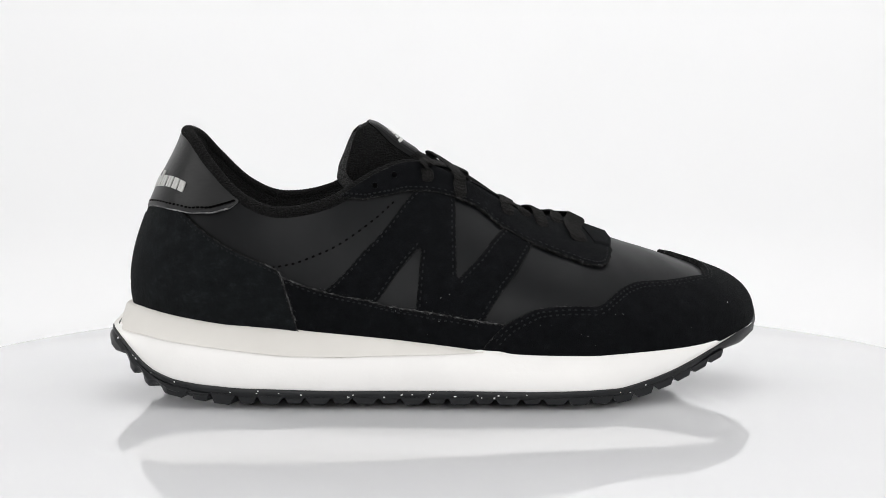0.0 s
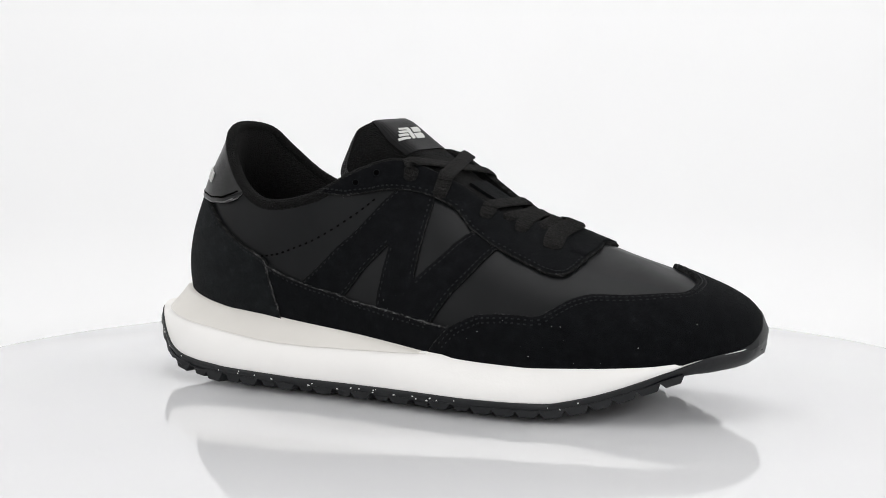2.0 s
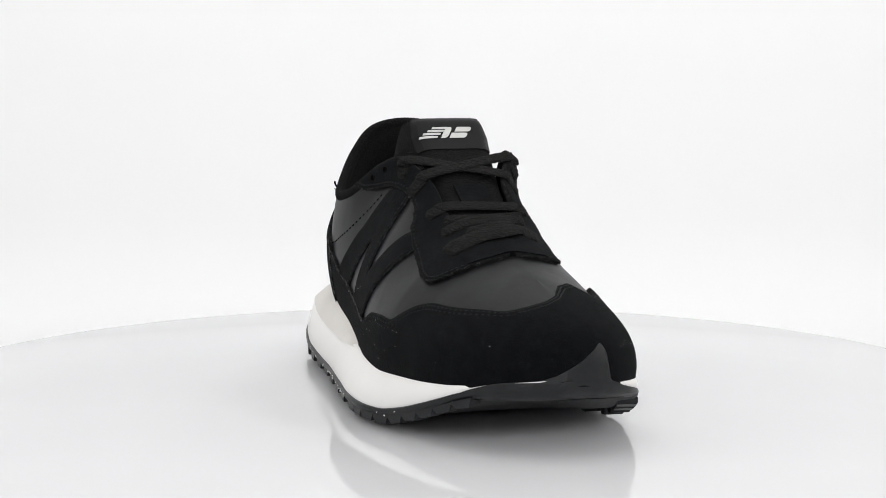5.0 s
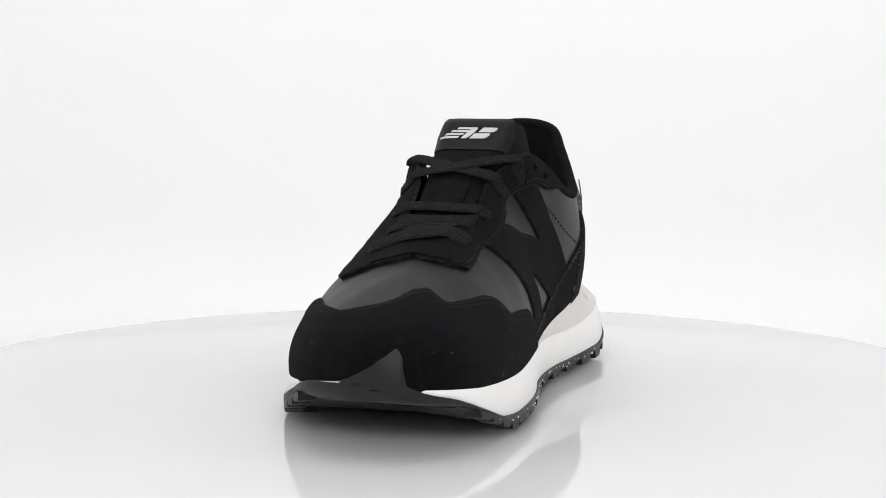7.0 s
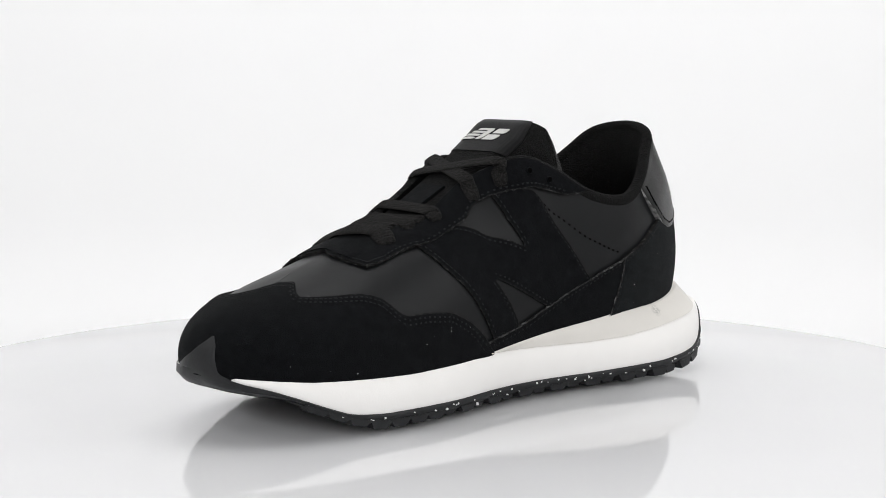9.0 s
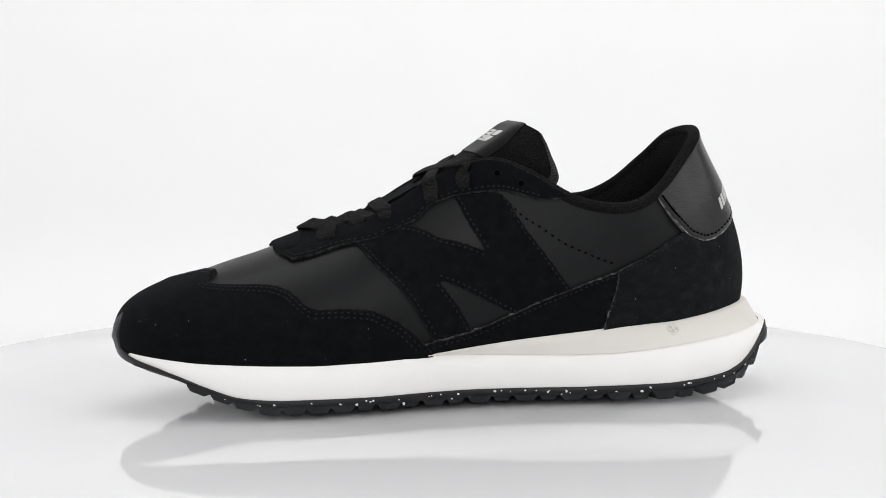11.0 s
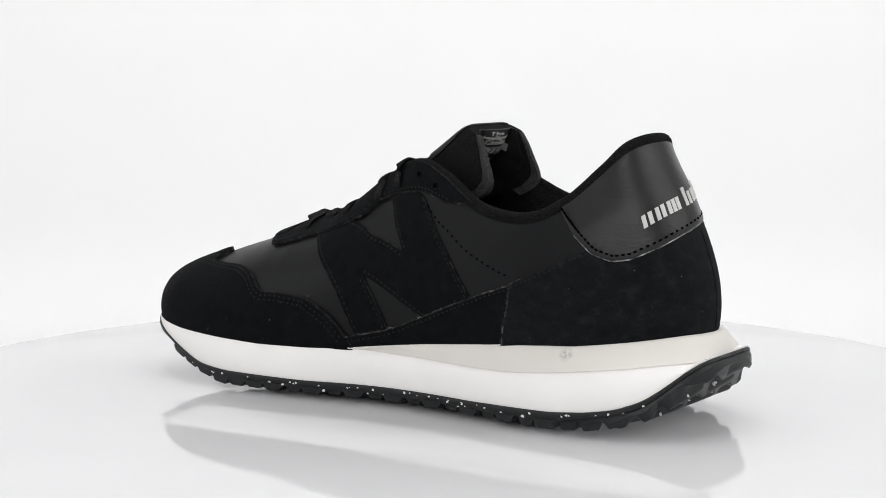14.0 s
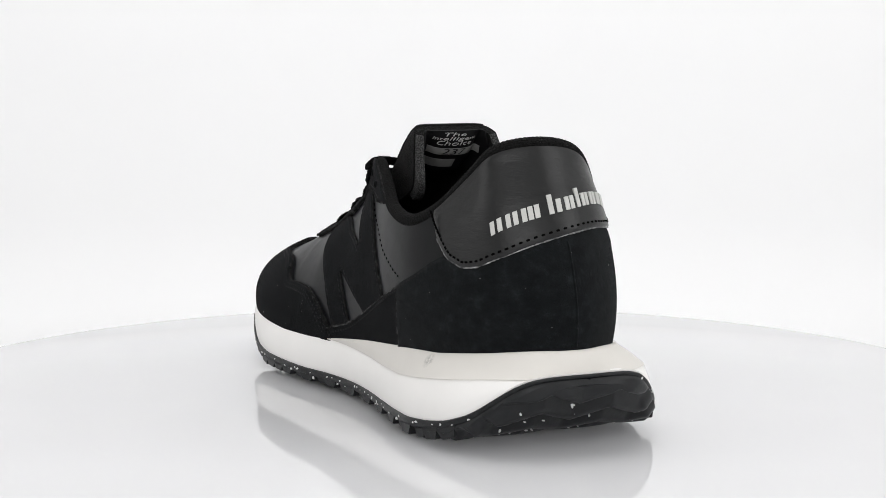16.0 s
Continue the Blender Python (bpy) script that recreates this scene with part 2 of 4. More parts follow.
def capped(points, bm=None):
    """A tube of rings [u, v, 3], closed round v, with both ends shut."""
    start = 0 if bm is None else len(bm.verts)
    bm = grid_bm(points, close_v=True, bm=bm)
    bm.verts.ensure_lookup_table()
    nu, nv = points.shape[:2]
    bm.faces.new([bm.verts[start + j] for j in range(nv)])
    bm.faces.new([bm.verts[start + (nu - 1) * nv + j] for j in reversed(range(nv))])
    return bm


def dense(poly, step):
    """Points at even steps along a closed outline of (station, height) pairs, with slightly rounded corners."""
    p = np.array(poly, float) * FLAT
    q = np.roll(p, -1, axis=0)
    out = []
    for a, b in zip(p, q):
        n = max(1, int(round(np.linalg.norm(b - a) / step)))
        out += [a + (b - a) * k / n for k in range(n)]
    out = np.array(out)
    for _ in range(3):
        out = 0.25 * np.roll(out, 1, axis=0) + 0.5 * out + 0.25 * np.roll(out, -1, axis=0)
    return out


FLAT = np.array([22.0, 75.0])      # about how many millimetres a station and a full height are


def inside(pts, poly):
    x, y = pts[:, 0], pts[:, 1]
    hit = np.zeros(len(pts), bool)
    for (ax, ay), (bx, by) in zip(poly, np.roll(poly, -1, axis=0)):
        cross = (ay > y) != (by > y)
        hit ^= cross & (x < (bx - ax) * (y - ay) / (by - ay + 1e-12) + ax)
    return hit


def lift(flat, off):
    s, v = flat[:, 0] / FLAT[0], np.clip(flat[:, 1] / FLAT[1], -0.02, 1.0)
    return shell(s, v) + shell_normal(s, v) * np.asarray(off)[:, None]


def patch(name, poly, off, material, parent, label="", step=1.6, wave=0.25, edge=None, fringe=True, taper=False):
    """A sheet of leather cut to an outline and laid on the upper, off millimetres thick, with a raw edge."""
    rim = dense(poly, step)
    rim[:, 1] = np.clip(rim[:, 1], -0.02 * FLAT[1], FLAT[1])
    n = len(rim)
    d = np.roll(rim, -1, axis=0) - np.roll(rim, 1, axis=0)
    nrm = np.stack([-d[:, 1], d[:, 0]], 1) / (np.linalg.norm(d, axis=1, keepdims=True) + 1e-9)
    if not inside(rim + nrm * 0.4, rim).mean() > 0.5:
        nrm = -nrm
    inner = rim + nrm * 0.6
    lo, hi = rim.min(0), rim.max(0)
    gx, gy = np.meshgrid(np.arange(lo[0], hi[0], 3.0), np.arange(lo[1], hi[1], 3.0))
    cand = np.stack([gx.ravel(), gy.ravel()], 1)
    cand = np.concatenate([inner[inside(inner, rim)], cand[inside(cand, rim)]])
    far = np.array([np.min(np.sum((rim - c) ** 2, 1)) for c in cand])
    k = len(inner[inside(inner, rim)])
    keep = np.where(np.arange(len(cand)) < k, far > 0.22, far > 3.2)
    cand = cand[keep]
    from_rim = [Vector(p) for p in rim] + [Vector(p) for p in cand]
    vs, _, faces, orig, _, _ = geometry.delaunay_2d_cdt(from_rim, [], [list(range(n))], 1, 1e-5)
    flat = np.array([tuple(v) for v in vs])
    on_rim = np.array([any(o < n for o in org) for org in orig])
    middle = (flat[:, 1] > 0.985 * FLAT[1]) & (np.abs((flat[:, 0] / FLAT[0]) % 30 - 15) < 5.2)
    on_rim &= ~middle
    rng = np.random.default_rng(len(name) * 7 + n)
    offs = np.where(on_rim, off * 0.78, off) + wave * 0.25 * rng.standard_normal(len(flat)) * on_rim
    if taper:
        offs = offs * np.interp(flat[:, 1] / FLAT[1], [0.72, 0.94], [1, 0.3])
    top = lift(flat, offs)
    low = lift(flat, np.full(len(flat), -0.4))
    bm = bmesh.new()
    tv = [bm.verts.new(p * MM) for p in top]
    for f in faces:
        bm.faces.new([tv[i] for i in f])
    bm.edges.ensure_lookup_table()
    lv = {}
    walls = []
    bm.verts.index_update()
    for e in [e for e in bm.edges if len(e.link_faces) == 1]:
        q = []
        for v in e.verts:
            i = v.index
            if i not in lv:
                lv[i] = bm.verts.new(low[i] * MM)
            q.append(lv[i])
        wall = bm.faces.new((e.verts[0], e.verts[1], q[1], q[0]))
        if not all(middle[v.index] for v in e.verts):
            walls.append(wall)
    bmesh.ops.recalc_face_normals(bm, faces=bm.faces)
    if edge:
        band = {f for w in walls for e in w.edges for f in e.link_faces} if fringe else set(walls)
        for f in band:
            f.material_index = 1
    ob = part(name, bm, material, parent, label)
    if edge:
        ob.data.materials.append(edge)
    return ob


def along(line, step):
    """Even steps along an open line of (station, height) pairs."""
    p = np.array(line, float) * FLAT
    fine = np.concatenate([np.linspace(a, b, 20, endpoint=False) for a, b in zip(p, p[1:])] + [p[-1:]])
    for _ in range(14):
        fine[1:-1] = 0.25 * fine[:-2] + 0.5 * fine[1:-1] + 0.25 * fine[2:]
    d = np.concatenate([[0], np.cumsum(np.linalg.norm(np.diff(fine, axis=0), axis=1))])
    at = np.arange(step / 2, d[-1], step)
    return np.stack([np.interp(at, d, fine[:, 0]), np.interp(at, d, fine[:, 1])], 1)


def stitches(name, line, off, parent, step=2.6, long=1.7, wide=0.42, material=None, inset=0.0):
    """A row of short raised threads."""
    pts = along(line, step)
    d = np.gradient(pts, axis=0)
    d /= np.linalg.norm(d, axis=1, keepdims=True) + 1e-9
    pts = pts + np.stack([-d[:, 1], d[:, 0]], 1) * inset
    n = shell_normal(pts[:, 0] / FLAT[0], np.clip(pts[:, 1] / FLAT[1], 0, 1))
    mid = lift(pts, np.full(len(pts), off))
    t = lift(pts + d * 0.5, np.full(len(pts), off)) - lift(pts - d * 0.5, np.full(len(pts), off))
    t /= np.linalg.norm(t, axis=1, keepdims=True) + 1e-9
    b = np.cross(n, t)
    bm = bmesh.new()
    for m, tt, bb, nn in zip(mid, t, b, n):
        rings = []
        for a, w, h in ((-0.5, 0.5, -0.35), (-0.28, 1, 0.12), (0.28, 1, 0.12), (0.5, 0.5, -0.35)):
            c = m + tt * a * long
            rings.append([c + bb * wide * w + nn * (h - 0.35), c + bb * wide * w * 0.6 + nn * h, c - bb * wide * w * 0.6 + nn * h,
                          c - bb * wide * w + nn * (h - 0.35)])
        capped(np.array(rings), bm)
    return part(name, bm, material or THREAD, parent, "dark stitching", False)


def tube(path, radius, sides=10, squash=1.0):
    """Rings round a path [n, 3]; radius may vary along it."""
    path = np.asarray(path, float)
    d = np.gradient(path, axis=0)
    d /= np.linalg.norm(d, axis=1, keepdims=True) + 1e-9
    up = np.tile([0, 0, 1.0], (len(path), 1))
    a = np.cross(d, up)
    a /= np.linalg.norm(a, axis=1, keepdims=True) + 1e-9
    b = np.cross(a, d)
    r = np.broadcast_to(np.asarray(radius, float), (len(path),))
    th = np.arange(sides) * 2 * np.pi / sides
    return path[:, None] + r[:, None, None] * (np.cos(th)[None, :, None] * a[:, None] + squash * np.sin(th)[None, :, None] * b[:, None])


def spline(rows, n):
    """n points on a smooth open curve through rows."""
    p = np.array(rows, float)
    p = np.concatenate([2 * p[:1] - p[1:2], p, 2 * p[-1:] - p[-2:-1]])
    u = np.linspace(0, len(rows) - 1 - 1e-6, n)
    i = np.floor(u).astype(int)
    f = (u - i)[:, None]
    a, b, c, d = p[i], p[i + 1], p[i + 2], p[i + 3]
    return b + 0.5 * f * (c - a + f * (2 * a - 5 * b + 4 * c - d + f * (3 * (b - c) + d - a)))


# ---------------------------------------------------------------- the setting
def build_sweep():
    """Seamless white sweep: a table top that curves up into a wall and closes overhead behind the camera."""
    prof = [(-2.2, 2.4), (-2.2, 0.3), (-2.0, -0.02), (-1.7, -0.10)]
    th = np.linspace(0, np.pi / 2, 14)
    prof += [(0.72 + 0.10 * math.sin(a), -0.10 * math.cos(a)) for a in th]
    prof += [(0.82, 0.5), (0.83, 2.4)]
    bm = bmesh.new()
    rows = [[bm.verts.new((x, y, z)) for y, z in prof] for x in (-2.0, 2.0)]
    for i in range(len(prof) - 1):
        bm.faces.new((rows[0][i], rows[1][i], rows[1][i + 1], rows[0][i + 1]))
    ob = new("backdrop", to_mesh("backdrop", bm, SWEEP))
    return tagged(ob, "seamless matte white paper sweep behind the turntable", "backdrop", kind="structure")


def build_turntable():
    base = new("turntable")
    tagged(base, "round glossy white acrylic turntable under the sneaker", "turntable")
    r = 0.2687
    top = -0.0022
    prof = [(0.0, top), (0.12, top), (r - 0.003, top), (r - 0.0012, top - 0.0004), (r, top - 0.0015), (r, -0.010), (r - 0.002, -0.012), (0.0, -0.012)]
    bm = bmesh.new()
    n = 160
    cols = []
    for k in range(n):
        a = 2 * math.pi * k / n
        cols.append([bm.verts.new((p * math.cos(a), p * math.sin(a), z)) for p, z in prof])
    for k in range(n):
        c, d = cols[k], cols[(k + 1) % n]
        for i in range(len(prof) - 1):
            bm.faces.new((c[i], d[i], d[i + 1], c[i + 1]))
    bmesh.ops.remove_doubles(bm, verts=bm.verts, dist=1e-6)
    disc = part("disc", bm, ACRYLIC, base)
    bm = bmesh.new()
    bmesh.ops.create_cone(bm, cap_ends=True, segments=64, radius1=0.11, radius2=0.10, depth=0.086, matrix=Matrix.Translation((0, 0, -0.0552)))
    part("motor_base", bm, SWEEP, base, "white motor housing", False)
    return base


# ---------------------------------------------------------------- the sneaker
def build_sneaker():
    shoe = new("sneaker")
    tagged(shoe, "black suede and leather running sneaker with white foam sole", "sneaker")
    # the leather body
    s = np.linspace(0, 30, 361)[:-1]
    v = np.linspace(0, 1, 42)
    bm = grid_bm(shell(s[:, None], v[None]), close_u=True)
    bmesh.ops.remove_doubles(bm, verts=bm.verts, dist=0.00012)
    part("leather_body", bm, LEATHER, shoe, "smooth dark grey-black leather body")
    # the lining inside
    sl = np.linspace(-9.8, 9.8, 140)
    vl = np.linspace(0.0, 1.0, 22)
    inner = shell(sl[:, None], vl[None]) - shell_normal(sl[:, None], vl[None]) * np.interp(vl, [0, 0.9, 1], [4.0, 3.5, 0.2])[None, :, None]
    part("lining", grid_bm(inner), LINING, shoe, "black mesh lining")
    # insole
    si = np.linspace(0.0, 15.0, 61)
    w = np.linspace(0, 1, 9)
    a, b = ring(FOOT, si), ring(FOOT, 30 - si)
    flat = a[:, None] * (1 - w)[None, :, None] + b[:, None] * w[None, :, None]
    top = np.concatenate([flat, (bite_z(flat[..., 0]) + 2.0 + 5 * (2 * w - 1)[None] ** 2)[..., None]], -1)
    part("insole", grid_bm(top), LINING, shoe, "black fabric insole")

    # padded collar
    sc = np.linspace(-7.5, 7.5, 1100)
    rim = ring(EDGE, sc)
    o = np.concatenate([outward(sc), np.zeros((len(sc), 1))], 1)
    rad = np.interp(np.abs(sc), [0, 3, 4.2, 6.5, 7.5], [2.7, 2.8, 3.0, 2.6, 1.6])
    core = rim - o * 1.5 + np.array([0, 0, -1.3])
    cord = tube(core, rad, 14)
    ran = np.concatenate([[0], np.cumsum(np.linalg.norm(np.diff(core, axis=0), axis=1))])
    twill = 1 + 0.035 * np.sin(2 * np.pi * ran[:, None] / 1.7 + 2 * np.arange(14)[None] * 2 * np.pi / 14)
    part("collar", capped(core[:, None] + (cord - core[:, None]) * twill[..., None]), KNIT, shoe, "ribbed knit collar binding")
    # collar pads inside
    sp = np.linspace(-6.5, 6.5, 90)
    vp = np.linspace(0.55, 0.985, 14)
    pad = shell(sp[:, None], vp[None]) - shell_normal(sp[:, None], vp[None]) * (3.6 + 5.0 * np.sin(np.pi * (vp - 0.55) / 0.44) ** 0.7)[None, :, None]
    part("collar_pad", grid_bm(pad), KNIT, shoe, "padded black knit collar lining")

    # suede and leather panels, the lowest first
    counter = [(4.42, 0.0), (4.30, 0.20), (4.18, 0.37), (4.08, 0.51), (3.76, 0.56), (3.08, 0.595), (2.2, 0.61), (1.2, 0.65), (0, 0.67),
               (-1.2, 0.64), (-2.44, 0.61), (-2.92, 0.62), (-3.44, 0.58), (-3.96, 0.54), (-4.22, 0.49), (-4.24, 0.37), (-4.36, 0.19), (-4.48, 0.0)]
    strip_o = [(4.0, 0.48), (4.76, 0.35), (5.44, 0.27), (6.36, 0.19), (7.28, 0.16), (8.04, 0.15), (8.9, 0.15), (8.9, 0.0), (4.0, 0.0)]
    strip_i = [(25.9, 0.50), (25.32, 0.42), (24.88, 0.34), (24.32, 0.25), (23.72, 0.17), (23.16, 0.115), (22.68, 0.085), (22.04, 0.07),
               (21.3, 0.05), (21.3, 0.0), (25.9, 0.0)]
    zig_o = [(4.86, 0.32), (5.68, 0.55), (6.44, 0.70), (7.0, 0.83), (7.72, 0.83), (7.72, 0.74), (7.68, 0.54), (7.64, 0.33), (8.12, 0.48),
             (8.56, 0.71), (8.75, 0.80), (9.16, 0.71), (8.76, 0.45), (8.36, 0.27), (8.0, 0.10), (6.76, 0.12), (6.88, 0.33), (7.0, 0.51),
             (6.4, 0.37), (5.84, 0.18)]
    zig_i = [(22.08, 0.05), (21.52, 0.31), (21.0, 0.53), (20.6, 0.76), (21.44, 0.75), (22.16, 0.56), (23.04, 0.48), (22.68, 0.62),
             (22.4, 0.81), (23.44, 0.81), (23.92, 0.67), (24.4, 0.53), (24.92, 0.32), (23.72, 0.15), (22.84, 0.26), (22.12, 0.35),
             (22.52, 0.21), (22.88, 0.06)]
    stay_o = [(5.16, 1.0), (5.68, 0.88), (6.32, 0.83), (7.0, 0.81), (7.68, 0.81), (8.2, 0.79), (8.52, 0.72), (8.72, 0.71), (9.2, 0.67),
              (9.55, 0.62), (10.04, 0.56), (10.45, 0.55), (10.72, 0.575), (10.95, 0.64), (11.25, 0.77), (11.55, 0.89), (11.7, 1.0)]
    stay_i = [(18.3, 1.0), (18.42, 0.89), (18.78, 0.75), (19.2, 0.65), (19.92, 0.645), (20.6, 0.72), (21.28, 0.73), (21.8, 0.71), (22.04, 0.78),
              (22.36, 0.79), (22.84, 0.80), (23.64, 0.84), (24.28, 0.87), (24.9, 1.0)]
    toe = [(8.0, 0.0), (8.24, 0.08), (8.56, 0.17), (9.06, 0.26), (9.56, 0.28), (10.2, 0.28), (10.50, 0.34), (10.86, 0.41), (11.3, 0.47),
           (12.0, 0.50), (12.6, 0.53), (13.05, 0.55), (13.7, 0.66), (14.5, 0.76), (15.4, 0.83), (16.4, 0.84), (17.2, 0.78), (17.25, 0.68),
           (17.35, 0.61), (18.16, 0.545), (18.88, 0.485), (19.3, 0.425), (19.65, 0.335), (19.85, 0.30), (20.4, 0.30), (20.92, 0.28),
           (21.44, 0.18), (21.84, 0.07), (22.08, 0.0)]
    tab = [(3.06, 0.972), (2.8, 0.87), (2.36, 0.75), (1.8, 0.66), (1.12, 0.60), (0.1, 0.555), (-0.52, 0.515), (-1.04, 0.48), (-1.64, 0.462),
           (-2.04, 0.485), (-2.4, 0.57), (-2.74, 0.74), (-3.12, 0.972)]
    patch("side_panel", zig_o, 1.1, SUEDE, shoe, "black suede zigzag side panel", edge=FUZZ)
    patch("side_panel", zig_i, 1.1, SUEDE, shoe, "black suede zigzag side panel", edge=FUZZ)
    patch("foxing_strip", strip_o, 1.6, SUEDE, shoe, "black suede strip above the sole", edge=FUZZ)
    patch("foxing_strip", strip_i, 1.6, SUEDE, shoe, "black suede strip above the sole", edge=FUZZ)
    patch("eyestay", stay_o, 1.8, SUEDE, shoe, "black suede eyestay", edge=FUZZ)
    patch("eyestay", stay_i, 1.8, SUEDE, shoe, "black suede eyestay", edge=FUZZ)
    build_bridge(shoe)
    patch("heel_counter", counter, 2.4, NAP_SHEEN, shoe, "brushed black suede heel counter, nap sheen put into its colour", edge=FUZZ)
    patch("toe_cap", toe, 2.3, SUEDE, shoe, "black suede toe cap with a waved edge", edge=FUZZ)
    heel_tab = patch("heel_tab", tab, 3.1, TAB, shoe, "creased black leather heel tab", wave=0.1, edge=CUT, fringe=False, taper=True)

    edge_line = along(tab[1:-1], 0.9)
    rng = np.random.default_rng(3)
    part("cut_edge", capped(tube(lift(edge_line, np.full(len(edge_line), 2.5)), rng.uniform(0.12, 0.42, len(edge_line)), 6)), CUT, heel_tab, "pale cut edge of the leather")
    # pale frayed edges of the overlaid suede
    for line, off in ((counter[0:5], 2.0), (counter[13:18], 2.0), (strip_o[0:7], 1.3), (strip_i[0:9], 1.3), (stay_i[2:14], 1.4), (stay_o[0:15], 1.4)):
        at = along(line, 1.2)
        rng = np.random.default_rng(len(at))
        at = at + 0.18 * rng.standard_normal(at.shape)
        part("raw_edge", capped(tube(lift(at, off + 0.2 * rng.standard_normal(len(at))), rng.uniform(0.08, 0.52, len(at)), 6)), FUZZ if off == 1.4 else FRAY, shoe, "pale frayed suede edge")
        build_fibres(line, off + 0.4, shoe, 8.0 if off > 1.8 else 5.0 if off < 1.35 else 2.0)
    build_fibres(toe[1:28], 2.2, shoe, 1.2)
    part("heel_seam", capped(tube(lift(along([(-0.1, 0.03), (-0.05, 0.3), (0.0, 0.52)], 1.5), np.full(len(along([(-0.1, 0.03), (-0.05, 0.3), (0.0, 0.52)], 1.5)), 2.2)), 0.55, 8)), NAP_SHEEN, shoe, "raised seam down the heel")

    # stitching
    runs = [(zig_o, ((0, 4), (4, 8), (7, 11), (11, 15), (15, 18), (17, 20)), 1.2, (1.6,)),
            (zig_i, ((0, 4), (4, 7), (6, 9), (9, 13), (13, 16), (15, 18)), 1.2, (1.6,)),
            (strip_o, ((0, 6),), 1.65, (1.8,)), (strip_i, ((0, 8),), 1.65, (1.8,)), (stay_o, ((0, 15),), 1.9, (1.8,)),
            (stay_i, ((1, 13),), 1.9, (1.8,)), (counter, ((3, 8), (10, 15)), 2.45, (1.8,)), (toe, ((1, 28),), 2.35, (1.8, 3.6))]
    for poly, spans, off, insets in runs:
        for a, b in spans:
            for inset in insets:
                stitches("stitching", poly[a:b], off, shoe, inset=inward_sign(poly, poly[a:b]) * inset)
    stitches("stitching", [(3.02, 0.93)] + tab[1:-1] + [(-3.1, 0.93)], 3.2, heel_tab, 2.9, 2.0, 0.5, HOLE_SHADE_STITCH, inset=2.2 * inward_sign(tab, tab[1:-1]))
    # raised black dashes stand for the shade in the needle holes
    for line in ([(3.88, 0.53), (4.36, 0.57), (4.76, 0.62), (5.2, 0.66), (5.68, 0.70), (6.04, 0.74), (6.48, 0.79)],
                 [(23.4, 0.79), (23.88, 0.73), (24.28, 0.70), (24.68, 0.66), (25.08, 0.63), (25.76, 0.54)]):
        stitches("stitching", line, 0.15, shoe, 3.0, 1.7, 0.45, HOLE_SHADE_STITCH)
    build_heel_print(heel_tab)
    build_lint(shoe)
    build_eyelets(shoe)
    build_tongue(shoe)
    build_laces(shoe)
    build_sole(shoe)
    return shoe


def build_bridge(shoe):
    """The suede bar that joins both eyestays across the foot of the throat."""
    v = np.linspace(0.74, 1.0, 12)
    front_o = np.interp(v, [0.64, 0.77, 0.89, 1.0], [10.95, 11.25, 11.55, 11.7]) - 0.06
    front_i = np.interp(v, [0.65, 0.75, 0.89, 1.0], [10.8, 11.22, 11.58, 11.7]) - 0.06
    f = np.linspace(0, 1, 16)[:, None]
    so, si = 10.72 + (front_o - 10.72) * f, 30 - (10.72 + (front_i - 10.72) * f)
    rows = []
    for high in (-0.2, 2.35):
        a = shell(so, v[None]) + shell_normal(so, v[None]) * high
        b = shell(si, v[None]) + shell_normal(si, v[None]) * high
        p = np.concatenate([a, b[:, ::-1][:, 1:]], 1)
        for _ in range(3):
            p[:, 1:-1] = 0.25 * p[:, :-2] + 0.5 * p[:, 1:-1] + 0.25 * p[:, 2:]
        rows.append(p)
    low, top = rows
    top[:, 0], top[:, -1] = top[:, 0] * 0.6 + low[:, 0] * 0.4, top[:, -1] * 0.6 + low[:, -1] * 0.4
    solid = np.concatenate([top, low[:, ::-1]], 1)
    part("eyestay_bridge", capped(solid), SUEDE, shoe, "black suede bar below the laces")


def inward_sign(poly, line):
    """Which side of a run of an outline lies within it."""
    p = along(line, 2.6)
    d = np.gradient(p, axis=0)
    d /= np.linalg.norm(d, axis=1, keepdims=True) + 1e-9
    n = np.stack([-d[:, 1], d[:, 0]], 1)
    return 1 if inside(p + n * 1.5, np.array(poly) * FLAT).mean() > 0.5 else -1


def slab_on_shell(name, quad, off, thick, material, parent, cuts=(6, 3)):
    """A thin raised print bounded by four (station, height) corners."""
    q = np.array(quad, float) * FLAT
    u, w = np.linspace(0, 1, cuts[0])[:, None, None], np.linspace(0, 1, cuts[1])[None, :, None]
    p = (q[0] * (1 - u) + q[1] * u) * (1 - w) + (q[3] * (1 - u) + q[2] * u) * w
    hi = lift(p.reshape(-1, 2), np.full(p.shape[0] * p.shape[1], off + thick)).reshape(*p.shape[:2], 3)
    bm = grid_bm(hi)
    edges = [e for e in bm.edges if len(e.link_faces) == 1]
    made = bmesh.ops.extrude_edge_only(bm, edges=edges)["geom"]
    lo = [x for x in made if isinstance(x, bmesh.types.BMVert)]
    n = shell_normal(q[:, 0].mean() / FLAT[0], q[:, 1].mean() / FLAT[1])
    for vert in lo:
        vert.co -= Vector(n * (thick + 0.4) * MM)
    return part(name, bm, material, parent, smooth=False)


